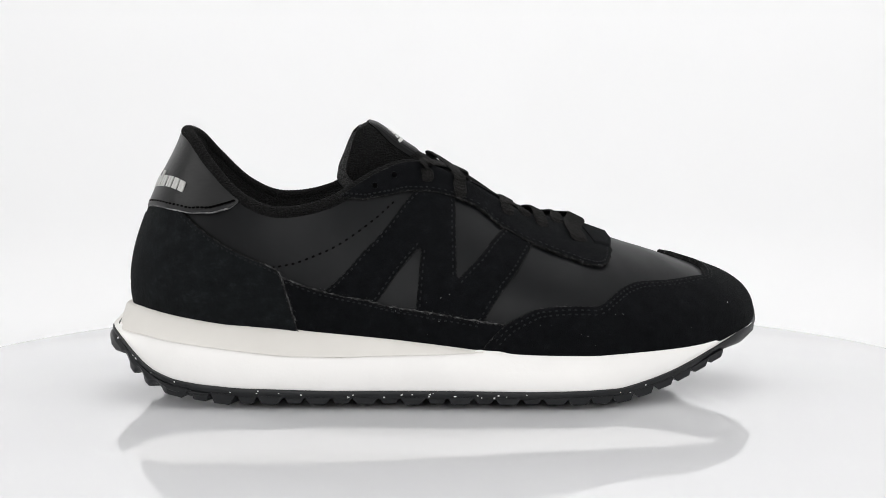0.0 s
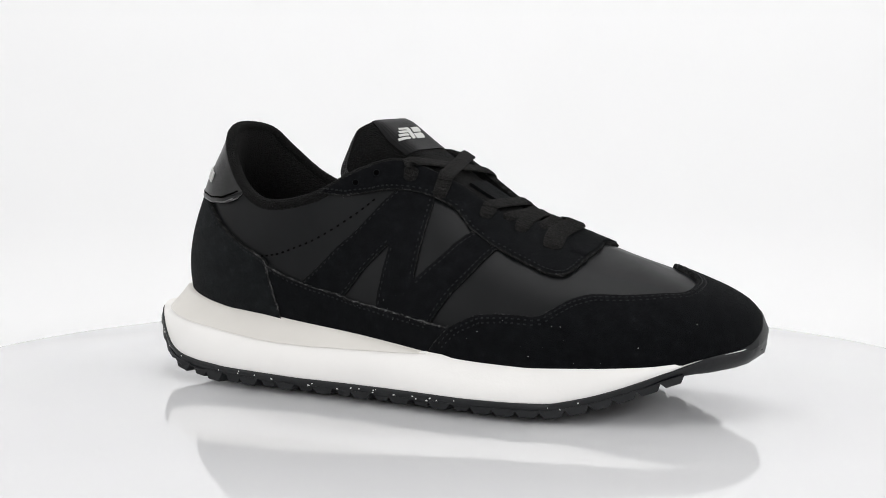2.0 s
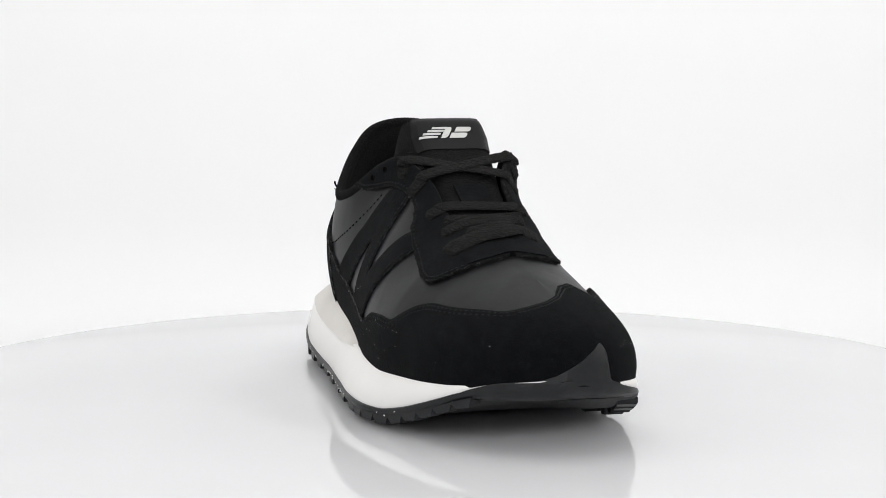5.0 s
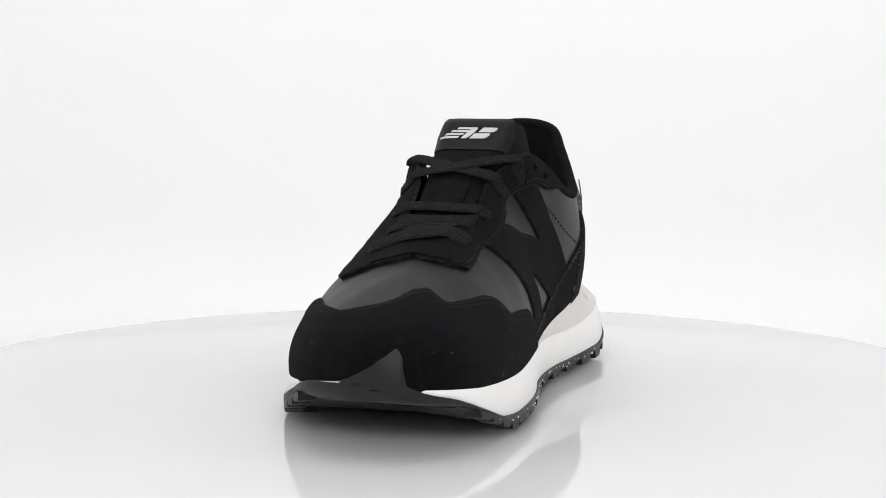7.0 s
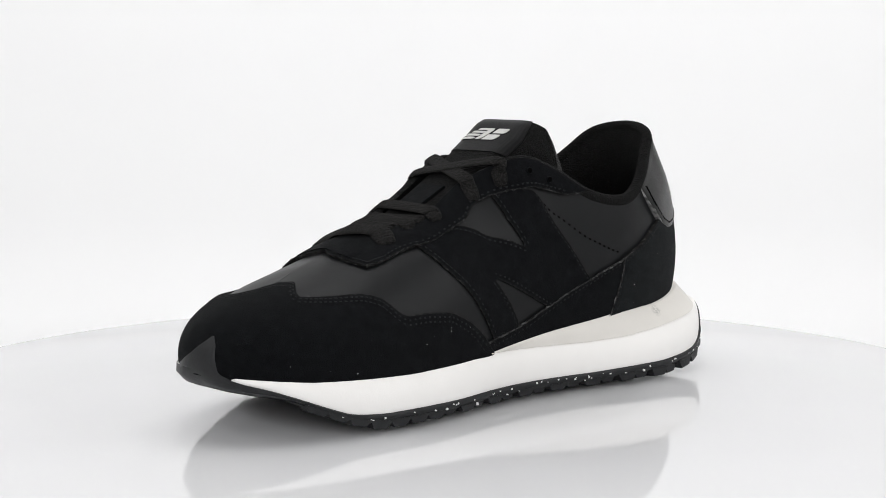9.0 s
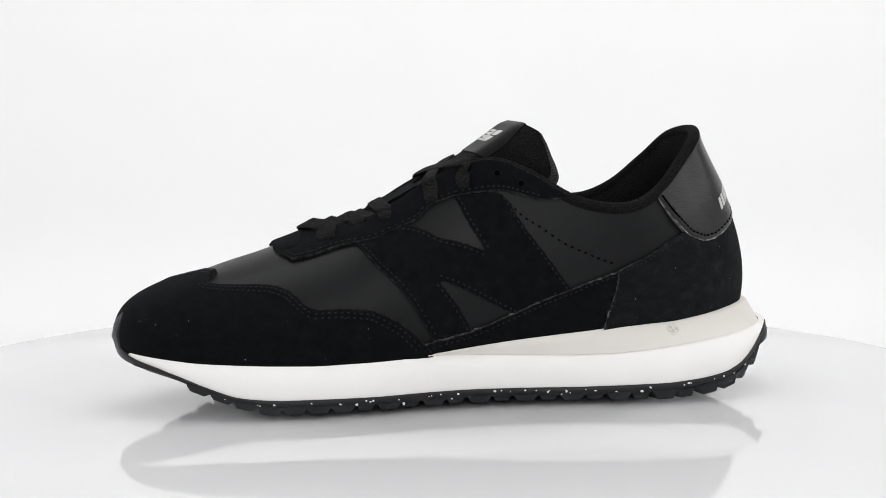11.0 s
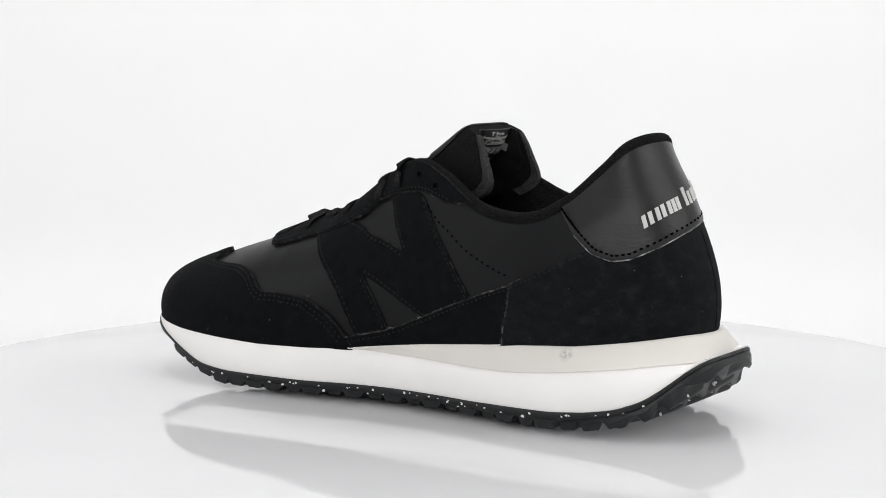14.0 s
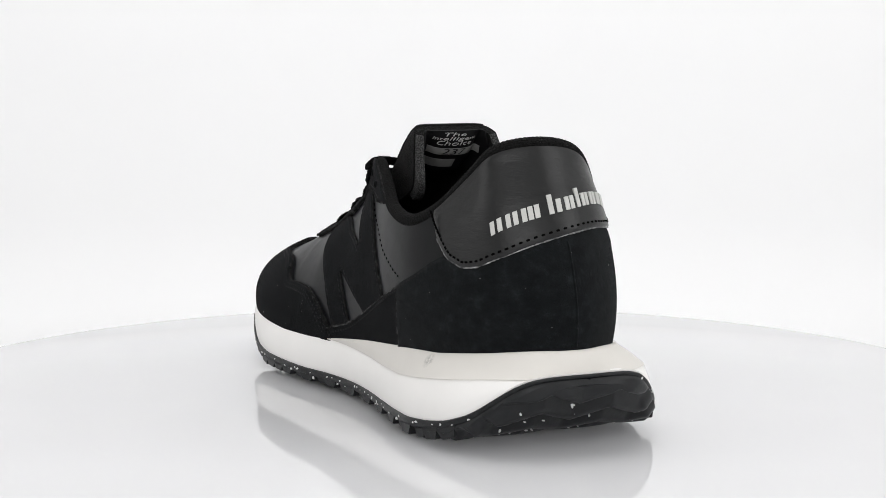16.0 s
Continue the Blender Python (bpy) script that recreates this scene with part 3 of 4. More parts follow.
def build_heel_print(tab):
    """The mark across the heel tab: two rows of plain raised bars, a slim pair for each stroke group."""
    starts = [(-1.24, 0.25), (-0.94, 0.24), (-0.66, 0.33), (-0.20, 0.25), (0.10, 0.22), (0.36, 0.10), (0.50, 0.22), (0.77, 0.22), (1.03, 0.20), (1.26, 0.20)]
    for k, (s0, wide) in enumerate(starts):
        tall = 0.090 if k in (3, 5) else 0.062
        for j in range(1 if wide < 0.15 else 3 if wide > 0.3 else 2):
            s1 = s0 + j * (wide - 0.11) / (2 if wide > 0.3 else 1)
            base = 0.588 + 0.0545 * (s1 + 1.24)
            high = tall if j == 0 else 0.062
            slab_on_shell("printed_bar", [(s1, base), (s1 + 0.085, base + 0.004), (s1 + 0.10, base + 0.004 + high), (s1 + 0.015, base + high)], 3.1, 0.3, PRINT, tab)


def build_lint(shoe):
    """Tiny pale specks of dust on the suede."""
    rng = np.random.default_rng(11)
    bm = bmesh.new()
    for _ in range(70):
        st = rng.choice([rng.uniform(8.6, 14), rng.uniform(-4, 4), rng.uniform(16, 21.5), rng.uniform(5, 8.5)])
        vt = rng.uniform(0.04, 0.30 if abs(st) > 4 else 0.5)
        n = shell_normal(st, vt)
        c = shell(st, vt) + n * (2.5 if abs(st) > 8.5 else 2.9 if abs(st) < 4 else 1.5)
        r = 0.07 + 0.11 * rng.random() ** 3
        bmesh.ops.create_icosphere(bm, subdivisions=1, radius=r * MM, matrix=Matrix.Translation(Vector(c * MM)))
    ob = part("lint", bm, FLECK, shoe, "tiny pale specks of dust")
    return tagged(ob, kind="stuff")


def build_fibres(line, off, shoe, each):
    """Short loose hairs along a raw suede edge, each that many to a millimetre."""
    pts = along(line, 0.5)
    rng = np.random.default_rng(int(len(pts) * 3 + off * 10))
    pick = pts[rng.integers(0, len(pts), int(len(pts) * 0.5 * each))]
    pick = pick + rng.standard_normal(pick.shape) * 0.55
    n = shell_normal(pick[:, 0] / FLAT[0], np.clip(pick[:, 1] / FLAT[1], 0, 1))
    root = lift(pick, off + 0.15 * rng.standard_normal(len(pick)))
    way = rng.standard_normal(root.shape)
    way -= n * (0.9 * np.sum(way * n, axis=1, keepdims=True))
    way /= np.linalg.norm(way, axis=1, keepdims=True)
    side = np.cross(way, n)
    side /= np.linalg.norm(side, axis=1, keepdims=True) + 1e-9
    size = rng.uniform(0.4, 1.1, (len(root), 1))
    corners = np.stack([root - side * 0.055, root + side * 0.055, root + way * size + n * 0.05], 1).reshape(-1, 3) * MM
    me = bpy.data.meshes.new("fibres")
    me.from_pydata([tuple(c) for c in corners], [], [(3 * k, 3 * k + 1, 3 * k + 2) for k in range(len(root))])
    me.materials.append(FRAY)
    ob = new("fibres", me)
    ob.parent = shoe
    return tagged(ob, "loose fibres of the raw suede edge", kind="stuff")


def build_eyelets(shoe):
    for s, v in ((5.92, 0.93), (6.4, 0.94), (23.86, 0.915), (23.27, 0.92)):
        n = shell_normal(s, v)
        c = shell(s, v) + n * 1.9
        bm = bmesh.new()
        z = Vector(n).to_track_quat("Z", "Y").to_matrix().to_4x4()
        # a solid black disc paints the shade inside the lace hole
        bmesh.ops.create_cone(bm, cap_ends=True, segments=16, radius1=0.0012, radius2=0.0012, depth=0.0008, matrix=Matrix.Translation(Vector(c * MM)) @ z)
        hole = part("eyelet", bm, HOLE_SHADE_STITCH, shoe, "black disc for the shade in a lace hole", False)
        turn = np.linspace(0, 2 * np.pi, 17)[:-1]
        a = np.cross(n, [1.0, 0, 0.2])
        a /= np.linalg.norm(a)
        round_it = np.cos(turn)[:, None] * a + np.sin(turn)[:, None] * np.cross(n, a)
        prof = np.array([(1.1, 0.2), (1.25, 0.45), (1.45, 0.4), (1.7, -0.2)])
        rim = c + round_it[:, None] * prof[None, :, :1] + n * prof[None, :, 1:]
        part("rim", grid_bm(rim, close_u=True), SUEDE, hole, "frayed rim")


TONGUE = [(72, 6, 68), (42, 6.5, 81), (14, 7, 96), (-4, 7.5, 107.5), (-18, 8, 116.5), (-28, 8, 123.5), (-33, 8, 125.5)]
TONGUE_EDGE = [(66, 6, 62), (38, 6.5, 73), (4, 7, 86), (-28, 7.5, 93), (-43, 8, 101), (-41.5, 8, 114), (-38.5, 8, 122.5)]

KEEPER = (0.235, 0.335)


def tongue_point(u, w, off=0.0):
    """u runs from the vamp to the top, w from the outer edge (-1) to the inner (1); off is above the face."""
    u, w = np.broadcast_arrays(np.asarray(u, float), np.asarray(w, float))

    def on(rows):
        table = spline(rows, 200)
        at = u * 199
        i = np.clip(at.astype(int), 0, 198)
        f = (at - i)[..., None]
        return table[i] * (1 - f) + table[i + 1] * f

    c, e = on(TONGUE), on(TONGUE_EDGE)
    k = (np.abs(w) ** 6)[..., None]
    half = np.interp(u, [0, 0.5, 0.7, 0.85, 1], [12, 21, 23, 21.5, 20])
    p = c * (1 - k) + e * k
    p[..., 1] += half * np.sin(w * 1.1) / np.sin(1.1)
    back = e - c
    back /= np.linalg.norm(back, axis=-1, keepdims=True)
    side = np.stack([np.zeros_like(w), np.sign(w) * np.abs(w) ** 2, np.zeros_like(w)], -1)
    n = -back * (1 - 0.75 * np.abs(w) ** 2)[..., None] + side
    n /= np.linalg.norm(n, axis=-1, keepdims=True)
    return p + n * (np.broadcast_to(off, u.shape)[..., None])


def tongue_back(u, w):
    """How far the tongue's back lies under its face."""
    return -(4.5 + np.interp(u, [0, 0.45, 0.6, 0.75, 0.9, 1], [0, 2, 11, 9, 4, 0.5]) * (1 - np.asarray(w) ** 2))


def build_tongue(shoe):
    tongue = part("tongue", tongue_solid(0.0, 0.985, -1, 1, 0.0, None), KNIT, shoe, "padded black tongue")
    part("felt_edge", tongue_solid(0.55, 0.98, -1.025, -0.99, -0.7, -4.2), FELT, tongue, "grey felt tongue edge")
    part("felt_edge", tongue_solid(0.55, 0.98, 0.99, 1.025, -0.7, -4.2), FELT, tongue, "grey felt tongue edge")
    label = part("tongue_label", tongue_solid(0.575, 1.0, -0.73, 0.73, 0.6, -0.3), LABEL, tongue, "black woven tongue label", False)
    # a plain mark on the label: slanted streaks that run into slanted blocks
    for k in range(4):
        u0 = 0.772 - 0.0285 * k
        part("printed_bar", tongue_slant(u0 - 0.019, u0, -0.38 - 0.055 * k, -0.10 - 0.03 * k), PRINT, label)
    part("printed_bar", tongue_slant(0.667, 0.772, -0.13, -0.01), PRINT, label)
    part("printed_bar", tongue_slant(0.725, 0.772, 0.06, 0.34), PRINT, label)
    part("printed_bar", tongue_slant(0.667, 0.714, 0.02, 0.31), PRINT, label)
    part("lace_keeper", tongue_solid(KEEPER[0], KEEPER[1], -0.36, 0.36, 1.7, 0.2), SUEDE, tongue, "black suede lace keeper")
    back = part("inner_label", tongue_solid(0.60, 1.0, -0.96, 0.96, None, None), LABEL, tongue, "black inner tongue label with grey print")
    for words, u, size in (("The", 0.928, 6.8), ("Intelligent", 0.873, 6.0), ("Choice", 0.818, 6.0)):
        tongue_words(words, u, size, back, INK)
    for u0, u1, w0, w1 in ((0.735, 0.79, -0.85, 0.7), (0.63, 0.695, -0.1, 0.8)):
        u, w = np.linspace(u0, u1, 6)[:, None], np.linspace(w0, w1, 24)[None]
        deep = tongue_back(u, w)
        band = capped(np.concatenate([tongue_point(u, w, deep - 0.8), tongue_point(u, w, deep - 1.1)[:, ::-1]], 1))
        part("size_band", band, BAND, back, "grey printed band")
    tongue_words("237", 0.743, 6.4, back, LABEL)


def tongue_slant(u0, u1, w0, w1):
    """A thin slab on the tongue label that leans with the print, its ends rounded off a little."""
    u = np.linspace(u0, u1, 7)[:, None]
    f = np.linspace(0, 1, 9)[None]
    round_off = 0.035 * (np.abs(np.linspace(-1, 1, 7)) ** 4)[:, None]
    w = w0 + (w1 - w0 - round_off) * f + 1.5 * (u - 0.72)
    return capped(np.concatenate([tongue_point(u, w, 0.9), tongue_point(u, w, 0.4)[:, ::-1]], 1))


def tongue_words(words, u, size, parent, ink):
    """Slanted grey lettering on the back of the tongue."""
    font = bpy.data.curves.new("lettering", "FONT")
    font.body, font.size, font.shear, font.align_x, font.extrude, font.resolution_u, font.offset = words, size, 0.25, "CENTER", 0.0, 3, -0.07
    holder = new("lettering", font)
    bpy.context.view_layer.update()
    me = bpy.data.meshes.new_from_object(holder.evaluated_get(bpy.context.evaluated_depsgraph_get()))
    bpy.data.objects.remove(holder)
    xy = np.array([v.co[:2] for v in me.vertices])
    uu, ww = u + xy[:, 1] / 95.0, -xy[:, 0] / 21.0
    at = tongue_point(uu, ww, tongue_back(uu, ww) - (1.0 if ink is INK else 1.3))
    for v, p in zip(me.vertices, at):
        v.co = p * MM
    bm = bmesh.new()
    bm.from_mesh(me)
    top = bm.faces[:]
    made = bmesh.ops.extrude_face_region(bm, geom=top)["geom"]
    bmesh.ops.translate(bm, verts=[x for x in made if isinstance(x, bmesh.types.BMVert)], vec=(0.0002, 0, 0.0001))
    return part("lettering", bm, ink, parent, "slanted lettering", False)


def tongue_solid(u0, u1, w0, w1, hi, lo):
    u, w = np.linspace(u0, u1, max(3, int((u1 - u0) * 60)))[:, None], np.linspace(w0, w1, max(3, int((w1 - w0) * 16)))[None]
    a = tongue_point(u, w, hi if hi is not None else tongue_back(u, w))
    b = tongue_point(u, w, lo if lo is not None else tongue_back(u, w) - (0.8 if hi is None else 0.0))
    ring_pts = np.concatenate([a, b[:, ::-1]], 1)
    bm = capped(ring_pts)
    return bm


def lace_path(s0, v0, s1, v1, lifted, n=150):
    """From an eyelet at one station to one at another, over the tongue."""
    rows = []
    for st, vt in ((s0, v0), (s1, v1)):
        steep = shell_normal(st, vt)
        v2 = (vt + 1) / 2
        rows.append([shell(st, vt - 0.035) + steep * 1.0, shell(st, vt) + steep * (2.5 + 0.35 * lifted), shell(st, v2) + shell_normal(st, v2) * (2.3 + 0.5 * lifted),
                     shell(st, 1.0) + shell_normal(st, 0.97) * 1.2 + np.array([0.5, 0, 0.8 + 0.6 * lifted])])
    (a, a1, a3, a2), (b, b1, b3, b2) = rows
    m = (a2 + b2) / 2 + np.array([0.8, 0, 0.9 + 0.6 * lifted])
    if s0 < 9.3:
        rest = sorted(TONGUE)
        m[2] = np.interp(m[0], [p[0] for p in rest], [p[2] for p in rest]) + 2.0 + 1.3 * lifted
    if s0 > 9.5:
        m = (shell(s0, 1.0) + shell(s1, 1.0)) / 2 + np.array([7.0 if s0 > 10 else 3.5, 0, 1.5 + 0.8 * lifted if s0 > 10 else 2.4])
        return spline([a, a1, a3, m, b3, b1, b], n)
    return spline([a, a1, a3, a2, m, b2, b3, b1, b], n)


def build_laces(shoe):
    rows = [(10.12, 0.76, 20.12, 0.78, 0.5), (9.75, 0.93, 20.45, 0.95, -0.8), (9.36, 0.87, 20.76, 0.92, 0.3), (9.05, 0.96, 21.0, 0.96, -0.8),
            (8.68, 0.88, 21.25, 0.88, 0.0), (7.2, 0.90, 22.06, 0.82, -0.2), (7.8, 0.84, 22.62, 0.86, 0.7)]
    for row in rows:
        p = lace_path(*row)
        d = np.gradient(p, axis=0)
        d /= np.linalg.norm(d, axis=1, keepdims=True)
        over = np.abs(np.linspace(-1, 1, len(p)))[:, None] ** 1.5
        ends = np.where(np.arange(len(p))[:, None] < len(p) / 2, shell_normal(row[0], row[1]), shell_normal(row[2], row[3]))
        up = np.array([0.45, 0, 0.9]) * (1 - over) + ends * over
        a = np.cross(d, up)
        a /= np.linalg.norm(a, axis=1, keepdims=True)
        n = np.cross(a, d)
        wide = np.interp(np.linspace(0, 1, len(p)), [0, 0.08, 0.2, 0.8, 0.92, 1], np.array([1.3, 3.0, 3.5, 3.5, 3.0, 1.3]) * (1.35 if row[0] > 10 else 0.9 if row[4] < -0.5 else 1.0))
        prof = [(-1, 0), (-0.88, 0.5), (-0.44, 0.6), (0, 0.56), (0.44, 0.6), (0.88, 0.5), (1, 0), (0.88, -0.5), (0, -0.6), (-0.88, -0.5)]
        ran = np.concatenate([[0], np.cumsum(np.linalg.norm(np.diff(p, axis=0), axis=1))])
        weave = [1 + 0.3 * np.sin(2 * np.pi * (ran / 1.9 - 0.55 * abs(x))) for x, z in prof]
        rings = np.stack([p + a * (wide * x)[:, None] + n * (z * rib)[:, None] for (x, z), rib in zip(prof, weave)], 1)
        part("lace", capped(rings), LACE, shoe, "flat woven black lace")


# ---------------------------------------------------------------- the sole
def sole_xy(s, f):
    """Plan outline between the foot line (f 0) and the widest line of the sole (f 1)."""
    return ring(FOOT, s) * (1 - f) + ring(SOLE, s) * f


def with_z(xy, z):
    return np.concatenate([xy, np.asarray(z)[..., None]], -1)


def build_sole(shoe):
    s = np.linspace(0, 30, 361)[:-1]
    g_ring = ring(SOLE, s)
    foot = ring(FOOT, s)
    o = outward(s)
    zf, zb, zw = foam_z(g_ring), bite_z(foot[:, 0]), wedge_z(g_ring[:, 0])
    ztop = np.where(g_ring[:, 0] < 15, np.minimum(zw, zb), zb + 0.3)
    ztop = np.maximum(ztop, zf + 1.0)
    blend = np.clip((g_ring[:, 0] - 0) / 30, 0, 1)[:, None]
    high = sole_xy(s, np.interp(foot[:, 0], [-120, -70], [0.8, 0.66])[:, None]) * (1 - blend) + (foot + o * 2.4) * blend
    tip = np.interp(s, [12.6, 13.2, 15.5, 16.1], [0.0, 1.0, 1.0, 0.0])
    high = high - o * (5 * tip)[:, None]
    ztop = ztop - 4.5 * tip
    rows = [with_z(foot - o * 14, ztop - 1.0), with_z(foot - o * 2, ztop + 0.2), with_z(high - o * 0.8, ztop + 0.1), with_z(high, ztop - 0.8),
            with_z(high * 0.5 + g_ring * 0.5 + o * (0.4 - 3 * tip)[:, None], ztop * 0.5 + zf * 0.5), with_z(g_ring - o * 0.2, zf + 1.2), with_z(g_ring - o * 0.5, zf), with_z(g_ring - o * 12, zf - 0.5)]
    part("midsole", grid_bm(np.stack(rows, 1), close_u=True), FOAM, shoe, "white foam midsole")
    # grey wedge from the heel to the waist
    k = np.where(g_ring[:, 0] < 19)[0]
    k = np.concatenate([k[k > 180], k[k <= 180]])
    zt = np.maximum(zb, zw + 0.05)
    up = foot + o * (2.5 + 3.4 * np.clip((-60 - foot[:, 0]) / 80, 0, 1))[:, None]
    rows = [with_z(foot - o * 6, zt - 0.6), with_z(foot, zt + 0.2), with_z(up - o * 0.8, zt + 0.2), with_z(up, zt - 0.6),
            with_z((up * 0.5 + high * 0.5) + o * 0.2, zt * 0.5 + zw * 0.5), with_z(high + o * 0.25, zw - 0.3), with_z(high - o * 3, zw - 1.2)]
    part("heel_wedge", grid_bm(np.stack(rows, 1)[k]), WEDGE, shoe, "warm grey foam heel wedge")
    build_outsole(shoe)


def tuck(s):
    """How much the rubber draws in under the toe."""
    return np.interp(np.abs(np.asarray(s) - 15), [0, 1.2, 2.8], [1, 0.8, 0])


def build_outsole(shoe):
    s = np.linspace(0, 30, 361)[:-1]
    xy, o = ring(SOLE, s), outward(s)
    zf, zr = foam_z(xy), rubber_z(xy)
    tk = tuck(s)[:, None]
    rows = [with_z(xy - o * 8, zf - 0.2), with_z(xy + o * (0.1 - 4 * tk), zf + 0.5), with_z(xy + o * (0.6 - 4.5 * tk), zf + 0.1), with_z(xy + o * (0.6 - 6 * tk), zf * 0.5 + zr * 0.5),
            with_z(xy - o * (0.2 + 9 * tk), zr)]
    outsole = part("outsole", grid_bm(np.stack(rows, 1), close_u=True), RUBBER, shoe, "black rubber outsole with white flecks")
    si = np.linspace(0.0, 15.0, 121)
    w = np.linspace(0, 1, 13)
    a, b = ring(SOLE, si) - outward(si) * (0.2 + 7 * tuck(si))[:, None], ring(SOLE, 30 - si) - outward(30 - si) * (0.2 + 7 * tuck(si))[:, None]
    flat = a[:, None] * (1 - w)[None, :, None] + b[:, None] * w[None, :, None]
    part("tread_plate", grid_bm(with_z(flat, rubber_z(flat))), RUBBER, outsole)
    build_lugs(outsole)
    build_bumper(shoe)
    build_flecks(outsole)


def build_lugs(outsole):
    """Trapezoid lugs along both edges of the outsole."""
    fine = np.linspace(0.0, 30.0, 3001)
    xy = ring(SOLE, fine)
    z = rubber_z(xy)
    d = np.concatenate([[0], np.cumsum(np.linalg.norm(np.diff(with_z(xy, z), axis=0), axis=1))])
    for k, at in enumerate(np.arange(5.0, d[-1] - 4, 10.6)):
        st = np.interp(at, d, fine)
        p = ring(SOLE, st)
        if p[0] > (129 if p[1] < 0 else 122) or p[0] < -126:
            continue
        c = np.array([*p, rubber_z(p)])
        q = ring(SOLE, st + 0.05)
        e = ring(SOLE, st - 0.05)
        t = np.array([*(q - e), rubber_z(q) - rubber_z(e)])
        t /= np.linalg.norm(t)
        o = np.array([*outward(st), 0.0])
        n = np.cross(t, o)
        n = n if n[2] < 0 else -n
        n /= np.linalg.norm(n)
        tall = min(4.2, max(2.2, (c[2] - 1.5) / max(-n[2], 0.3))) if abs(n[2]) > 0.85 else 3.0
        tall = min(tall, np.interp(p[0], [80, 92, 105], [4.2, 2.8, 2.8 if p[1] < 0 else 2.0]))
        inward = 8 if p[0] > 84 or p[0] < -112 else 14 if p[0] > 55 else 36
        sag = np.array([0, 0, -2.2 * (inward > 20)])        # the tread bulges to the ground in the middle
        back = 1.7 * (k % 2) * (inward > 20)                 # every second lug stands back from the edge
        wide = 1.12 if back == 0 else 0.9
        rings = []
        for h, half, pull in ((-0.6, 5.0, 0.0), (0.2, 4.7, 0.0), (tall - 0.4, 3.2, 0.1), (tall, 2.8, 0.5)):
            m = c + n * h
            half, low = half * wide, sag * max(h, 0) / tall
            rings.append([m - t * half + o * (0.3 - pull - back), m + t * half + o * (0.3 - pull - back), m + t * half * 0.8 - o * inward + low, m - t * half * 0.8 - o * inward + low])
        part("lug", capped(np.array(rings)), RUBBER, outsole, smooth=False)
    build_heel_tread(outsole)


def build_heel_tread(outsole):
    """The bevelled heel: broad, soft chevron ridges in the rubber."""
    si = np.linspace(0.03, 3.0, 100)
    w = np.concatenate([[0.0], np.linspace(0, 1, 73), [1.0]])
    a, b = ring(SOLE, si) + outward(si) * 0.3, ring(SOLE, 30 - si) + outward(30 - si) * 0.3
    flat = a[:, None] * (1 - w)[None, :, None] + b[:, None] * w[None, :, None]
    base = with_z(flat, rubber_z(flat))
    x, y = flat[..., 0], flat[..., 1]
    zig = 7.0 * np.abs(((y + 40) / 31.0) % 1 - 0.5) * 2
    run = (np.hypot(x + 152, 0.9 * (33 - base[..., 2])) + zig - 2.5) / 11.5
    f = run % 1
    ridge = np.interp(f, [0, 0.14, 0.45, 0.72, 0.9, 1], [0.0, 0.2, 0.9, 1.0, 0.05, 0.0])
    ridge = ridge * np.interp(x, [-112, -104], [1, 0]) * np.interp(x, [-152, -149], [0.3, 1])
    span = np.linalg.norm(a - b, axis=1)[:, None] * np.minimum(w, 1 - w)[None]
    inner = np.interp(span, [0, 5], [0.35, 1]) * np.interp(si, [0, 0.35], [0.35, 1])[:, None]
    lay = inner * np.interp(x, [-118, -104], [2.6, 0.1])
    thick = lay + 3.2 * ridge * inner
    thick[:, 0] = thick[:, -1] = 0
    down = np.array([-0.62, 0, -0.78])
    part("heel_tread", grid_bm(base + down * thick[..., None]), RUBBER, outsole, "bevelled heel with soft chevron ridges")


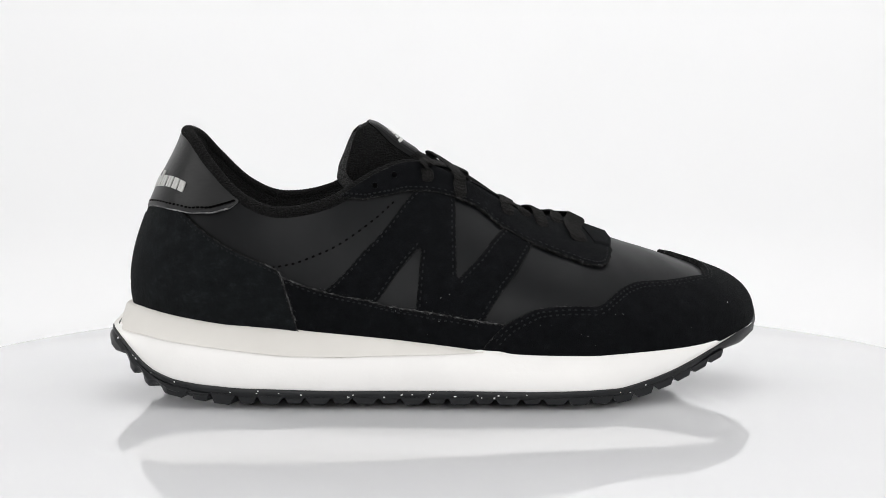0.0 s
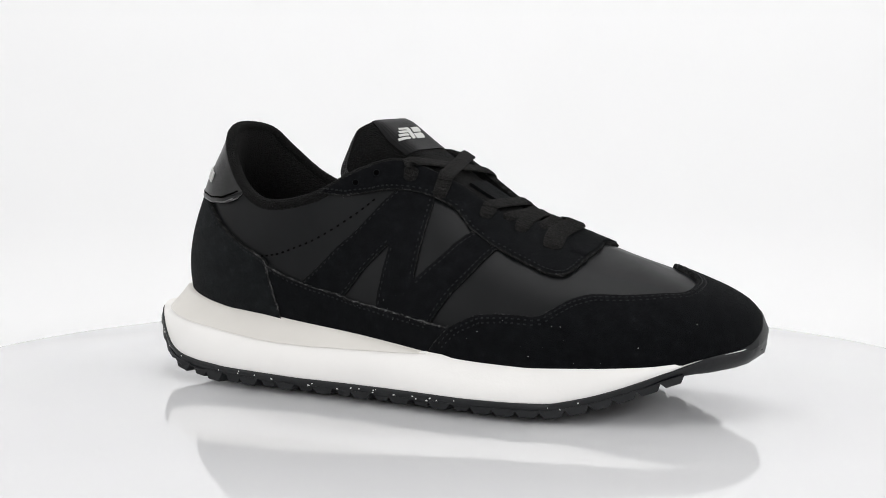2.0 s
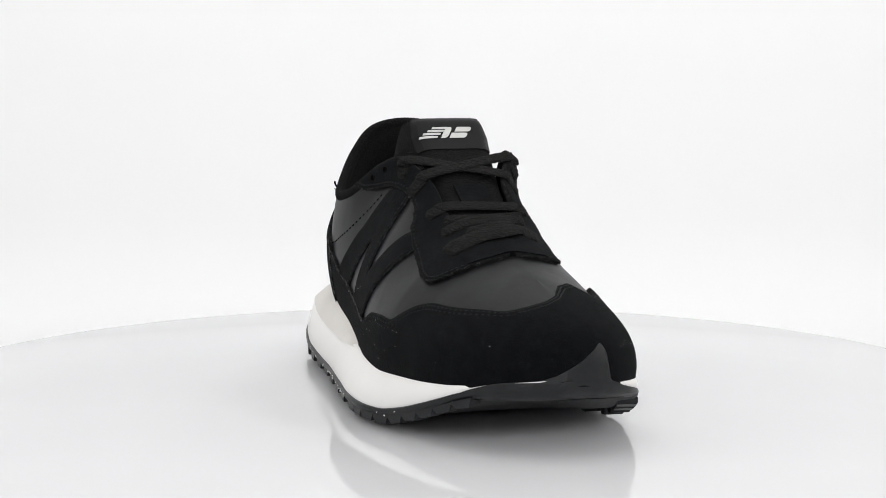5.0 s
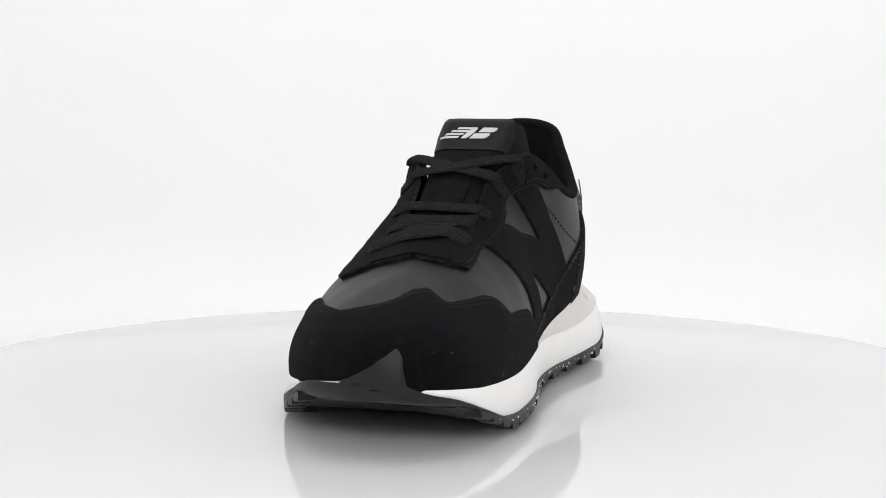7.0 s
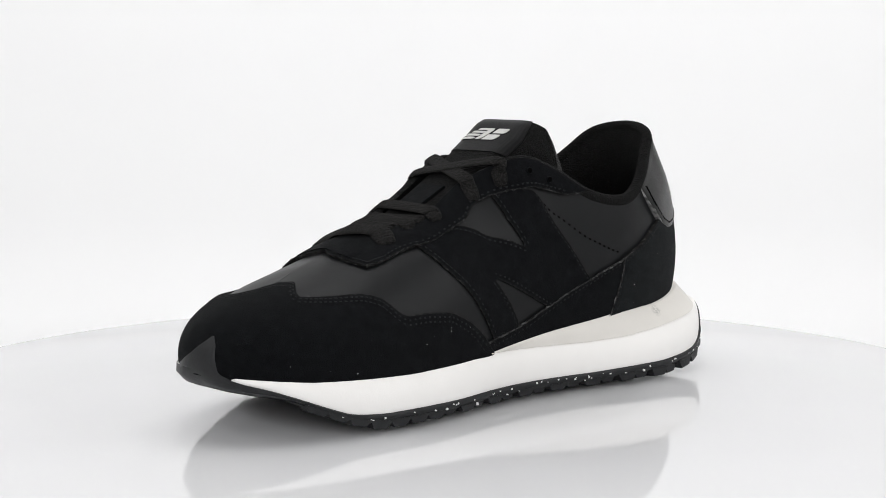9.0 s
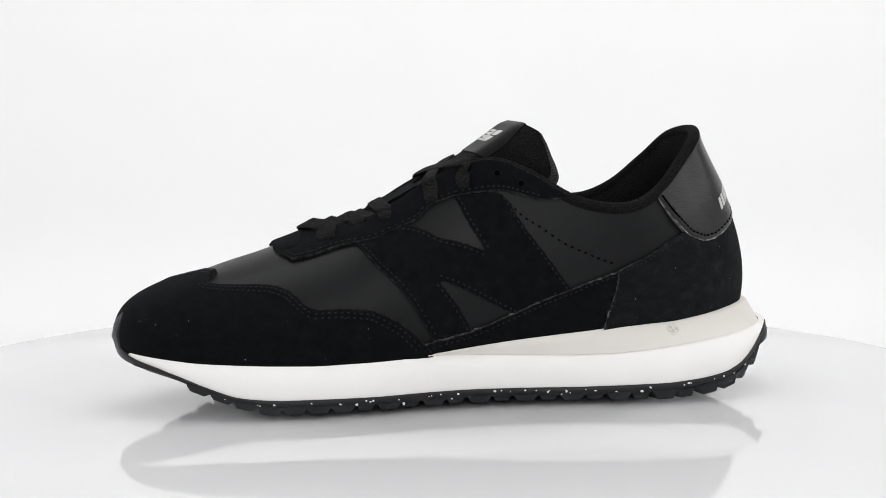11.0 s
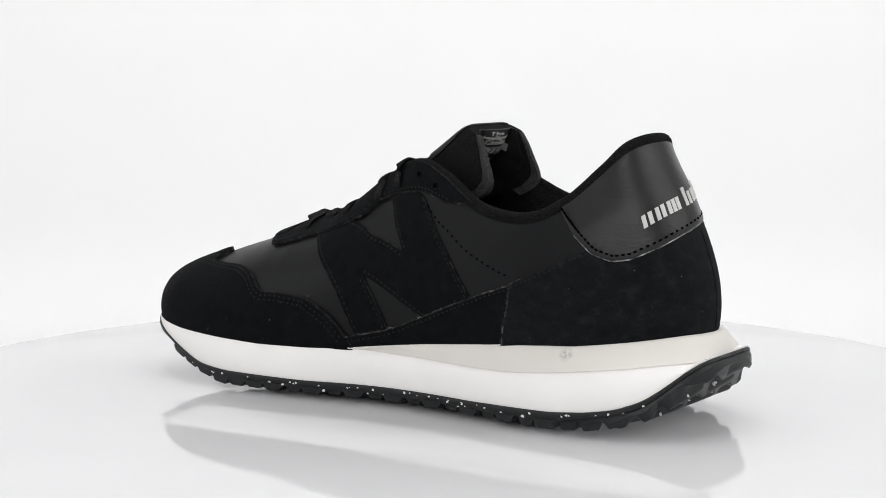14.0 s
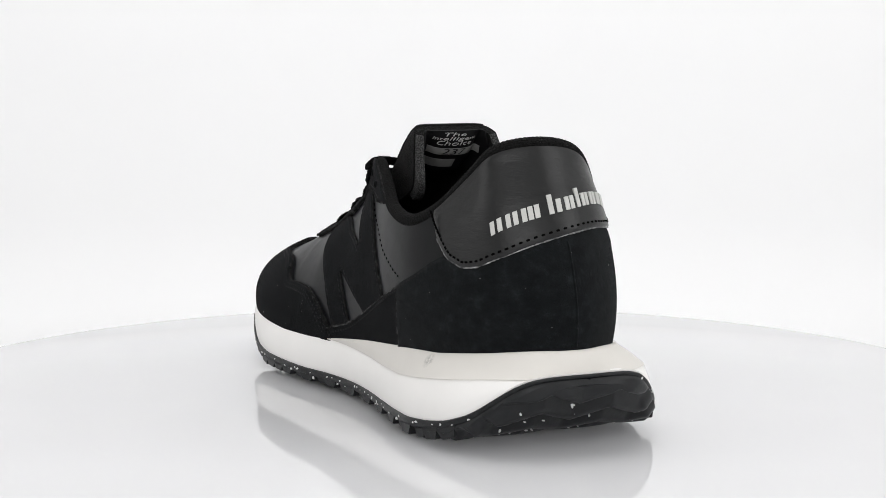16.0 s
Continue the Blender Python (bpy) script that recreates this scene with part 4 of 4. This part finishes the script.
def build_bumper(shoe):
    """Rubber that rises from the outsole over the toe to a point."""
    s = np.linspace(12.3, 18.6, 150)
    fade = np.interp(s, [12.3, 13.1, 16.3, 18.6], [0.0, 1.0, 1.0, 0.0])
    xy, o, foot = ring(SOLE, s), outward(s), ring(FOOT, s)
    zf, zr, zb = foam_z(xy), rubber_z(xy), bite_z(foot[:, 0])
    peak = np.interp(s, [13.0, 13.6, 14.1, 14.7, 15.15, 15.42, 15.65, 15.9, 16.3], [0, 0.035, 0.075, 0.155, 0.235, 0.30, 0.17, 0.06, 0])
    for _ in range(2):
        peak[1:-1] = 0.25 * peak[:-2] + 0.5 * peak[1:-1] + 0.25 * peak[2:]
    grow = np.clip(np.interp(s, [12.4, 12.9, 13.4, 15.55, 16.1, 17.2], [0, 0.35, 1, 1, 0.30, 0]), 0, 1)
    ztop = zf - 0.6 + 1.2 * fade + (zb + 0.5 - zf) * grow
    outer = xy + o * (1.15 * fade - 0.25)[:, None]
    lip = outer * (1 - grow[:, None]) + (foot + o * 3.0) * grow[:, None]
    a = shell(s, peak * 0.5) + shell_normal(s, peak * 0.5) * (0.3 + 2.9 * np.clip(peak * 34, 0, 1))[:, None]
    b = shell(s, peak) + shell_normal(s, peak) * (0.3 + 2.3 * np.clip(peak * 34, 0, 1))[:, None]
    c = shell(s, peak + 0.012) + shell_normal(s, peak) * 0.0
    hide = (1 - grow)[:, None]
    low = with_z(foot - o * 3, zb - 4)
    a, b, c = (q * (1 - hide) + low * hide for q in (a, b, c))
    tk = tuck(s)[:, None]
    rows = [with_z(xy - o * (0.4 + 7 * tk), zr + 0.3 - 0.6 * fade), with_z(outer - o * 5 * tk, zr + 0.8), with_z(outer - o * tk, zf * 0.6 + zr * 0.4), with_z(outer * 0.4 + lip * 0.6, ztop * 0.6 + zf * 0.4), with_z(lip, ztop), a, b, c]
    return part("toe_bumper", grid_bm(np.stack(rows, 1)), RUBBER, shoe, "black rubber toe bumper rising to a point")


def build_flecks(outsole):
    """White specks of ground rubber in the edge of the outsole."""
    rng = np.random.default_rng(5)
    for k in range(26):
        y = rng.uniform(-30, 40)
        x = -150 + 26 * rng.random() + 0.012 * (y - 5) ** 2
        z = rubber_z(np.array([x, y]))
        bm = bmesh.new()
        r = rng.uniform(0.4, 0.8) * MM
        spot = Matrix.Translation(Vector((x, y, z)) * MM + Vector((-0.62, 0, -0.78)) * 0.0049) @ Euler((rng.uniform(0, 3), 0.9, 0)).to_matrix().to_4x4()
        bmesh.ops.create_icosphere(bm, subdivisions=1, radius=r, matrix=spot @ Matrix.Diagonal((0.9, 0.7, 1.5, 1)))
        part("fleck", bm, FLECK, outsole, smooth=False)
    for k in range(70):
        st = rng.uniform(0.8, 11.8) if k < 28 else rng.uniform(18.2, 29.2)
        p, o = ring(SOLE, st), outward(st)
        if p[0] > 118:
            continue
        lo, hi = rubber_z(p) - 1.0, foam_z(p) - 0.3
        zz = lo + (hi - lo) * rng.beta(2.2, 1.2)
        c = np.array([*(p + o * 0.7), zz])
        size = rng.uniform(0.35, 1.0)
        t = np.array([-o[1], o[0], 0])
        ang = rng.uniform(0, 6.28, 6)
        pts = []
        for off, f in ((-0.5, 1.0), (0.12, 0.8)):
            pts.append([c + np.array([*o, 0]) * off + (t * math.cos(i * 1.047) + np.array([0, 0, 1.0]) * math.sin(i * 1.047) * 0.8) * size * f * (0.75 + 0.3 * math.sin(ang[i])) for i in range(6)])
        part("fleck", capped(np.array(pts)), FLECK, outsole, smooth=False)


build_sweep()
turntable = build_turntable()
sneaker = build_sneaker()


# ---------------------------------------------------------------- what turns
def motions():
    steps = [0.5 * k for k in range(33)]
    walk(turntable, [(t, pose(0, 0, 0, 0, 0, SPIN * t)) for t in steps])
    walk(sneaker, [(t, pose(0, 0, 0, 0, 0, SPIN * t + 3.0) @ pose(0, 0.003, -0.0015)) for t in steps])


motions()
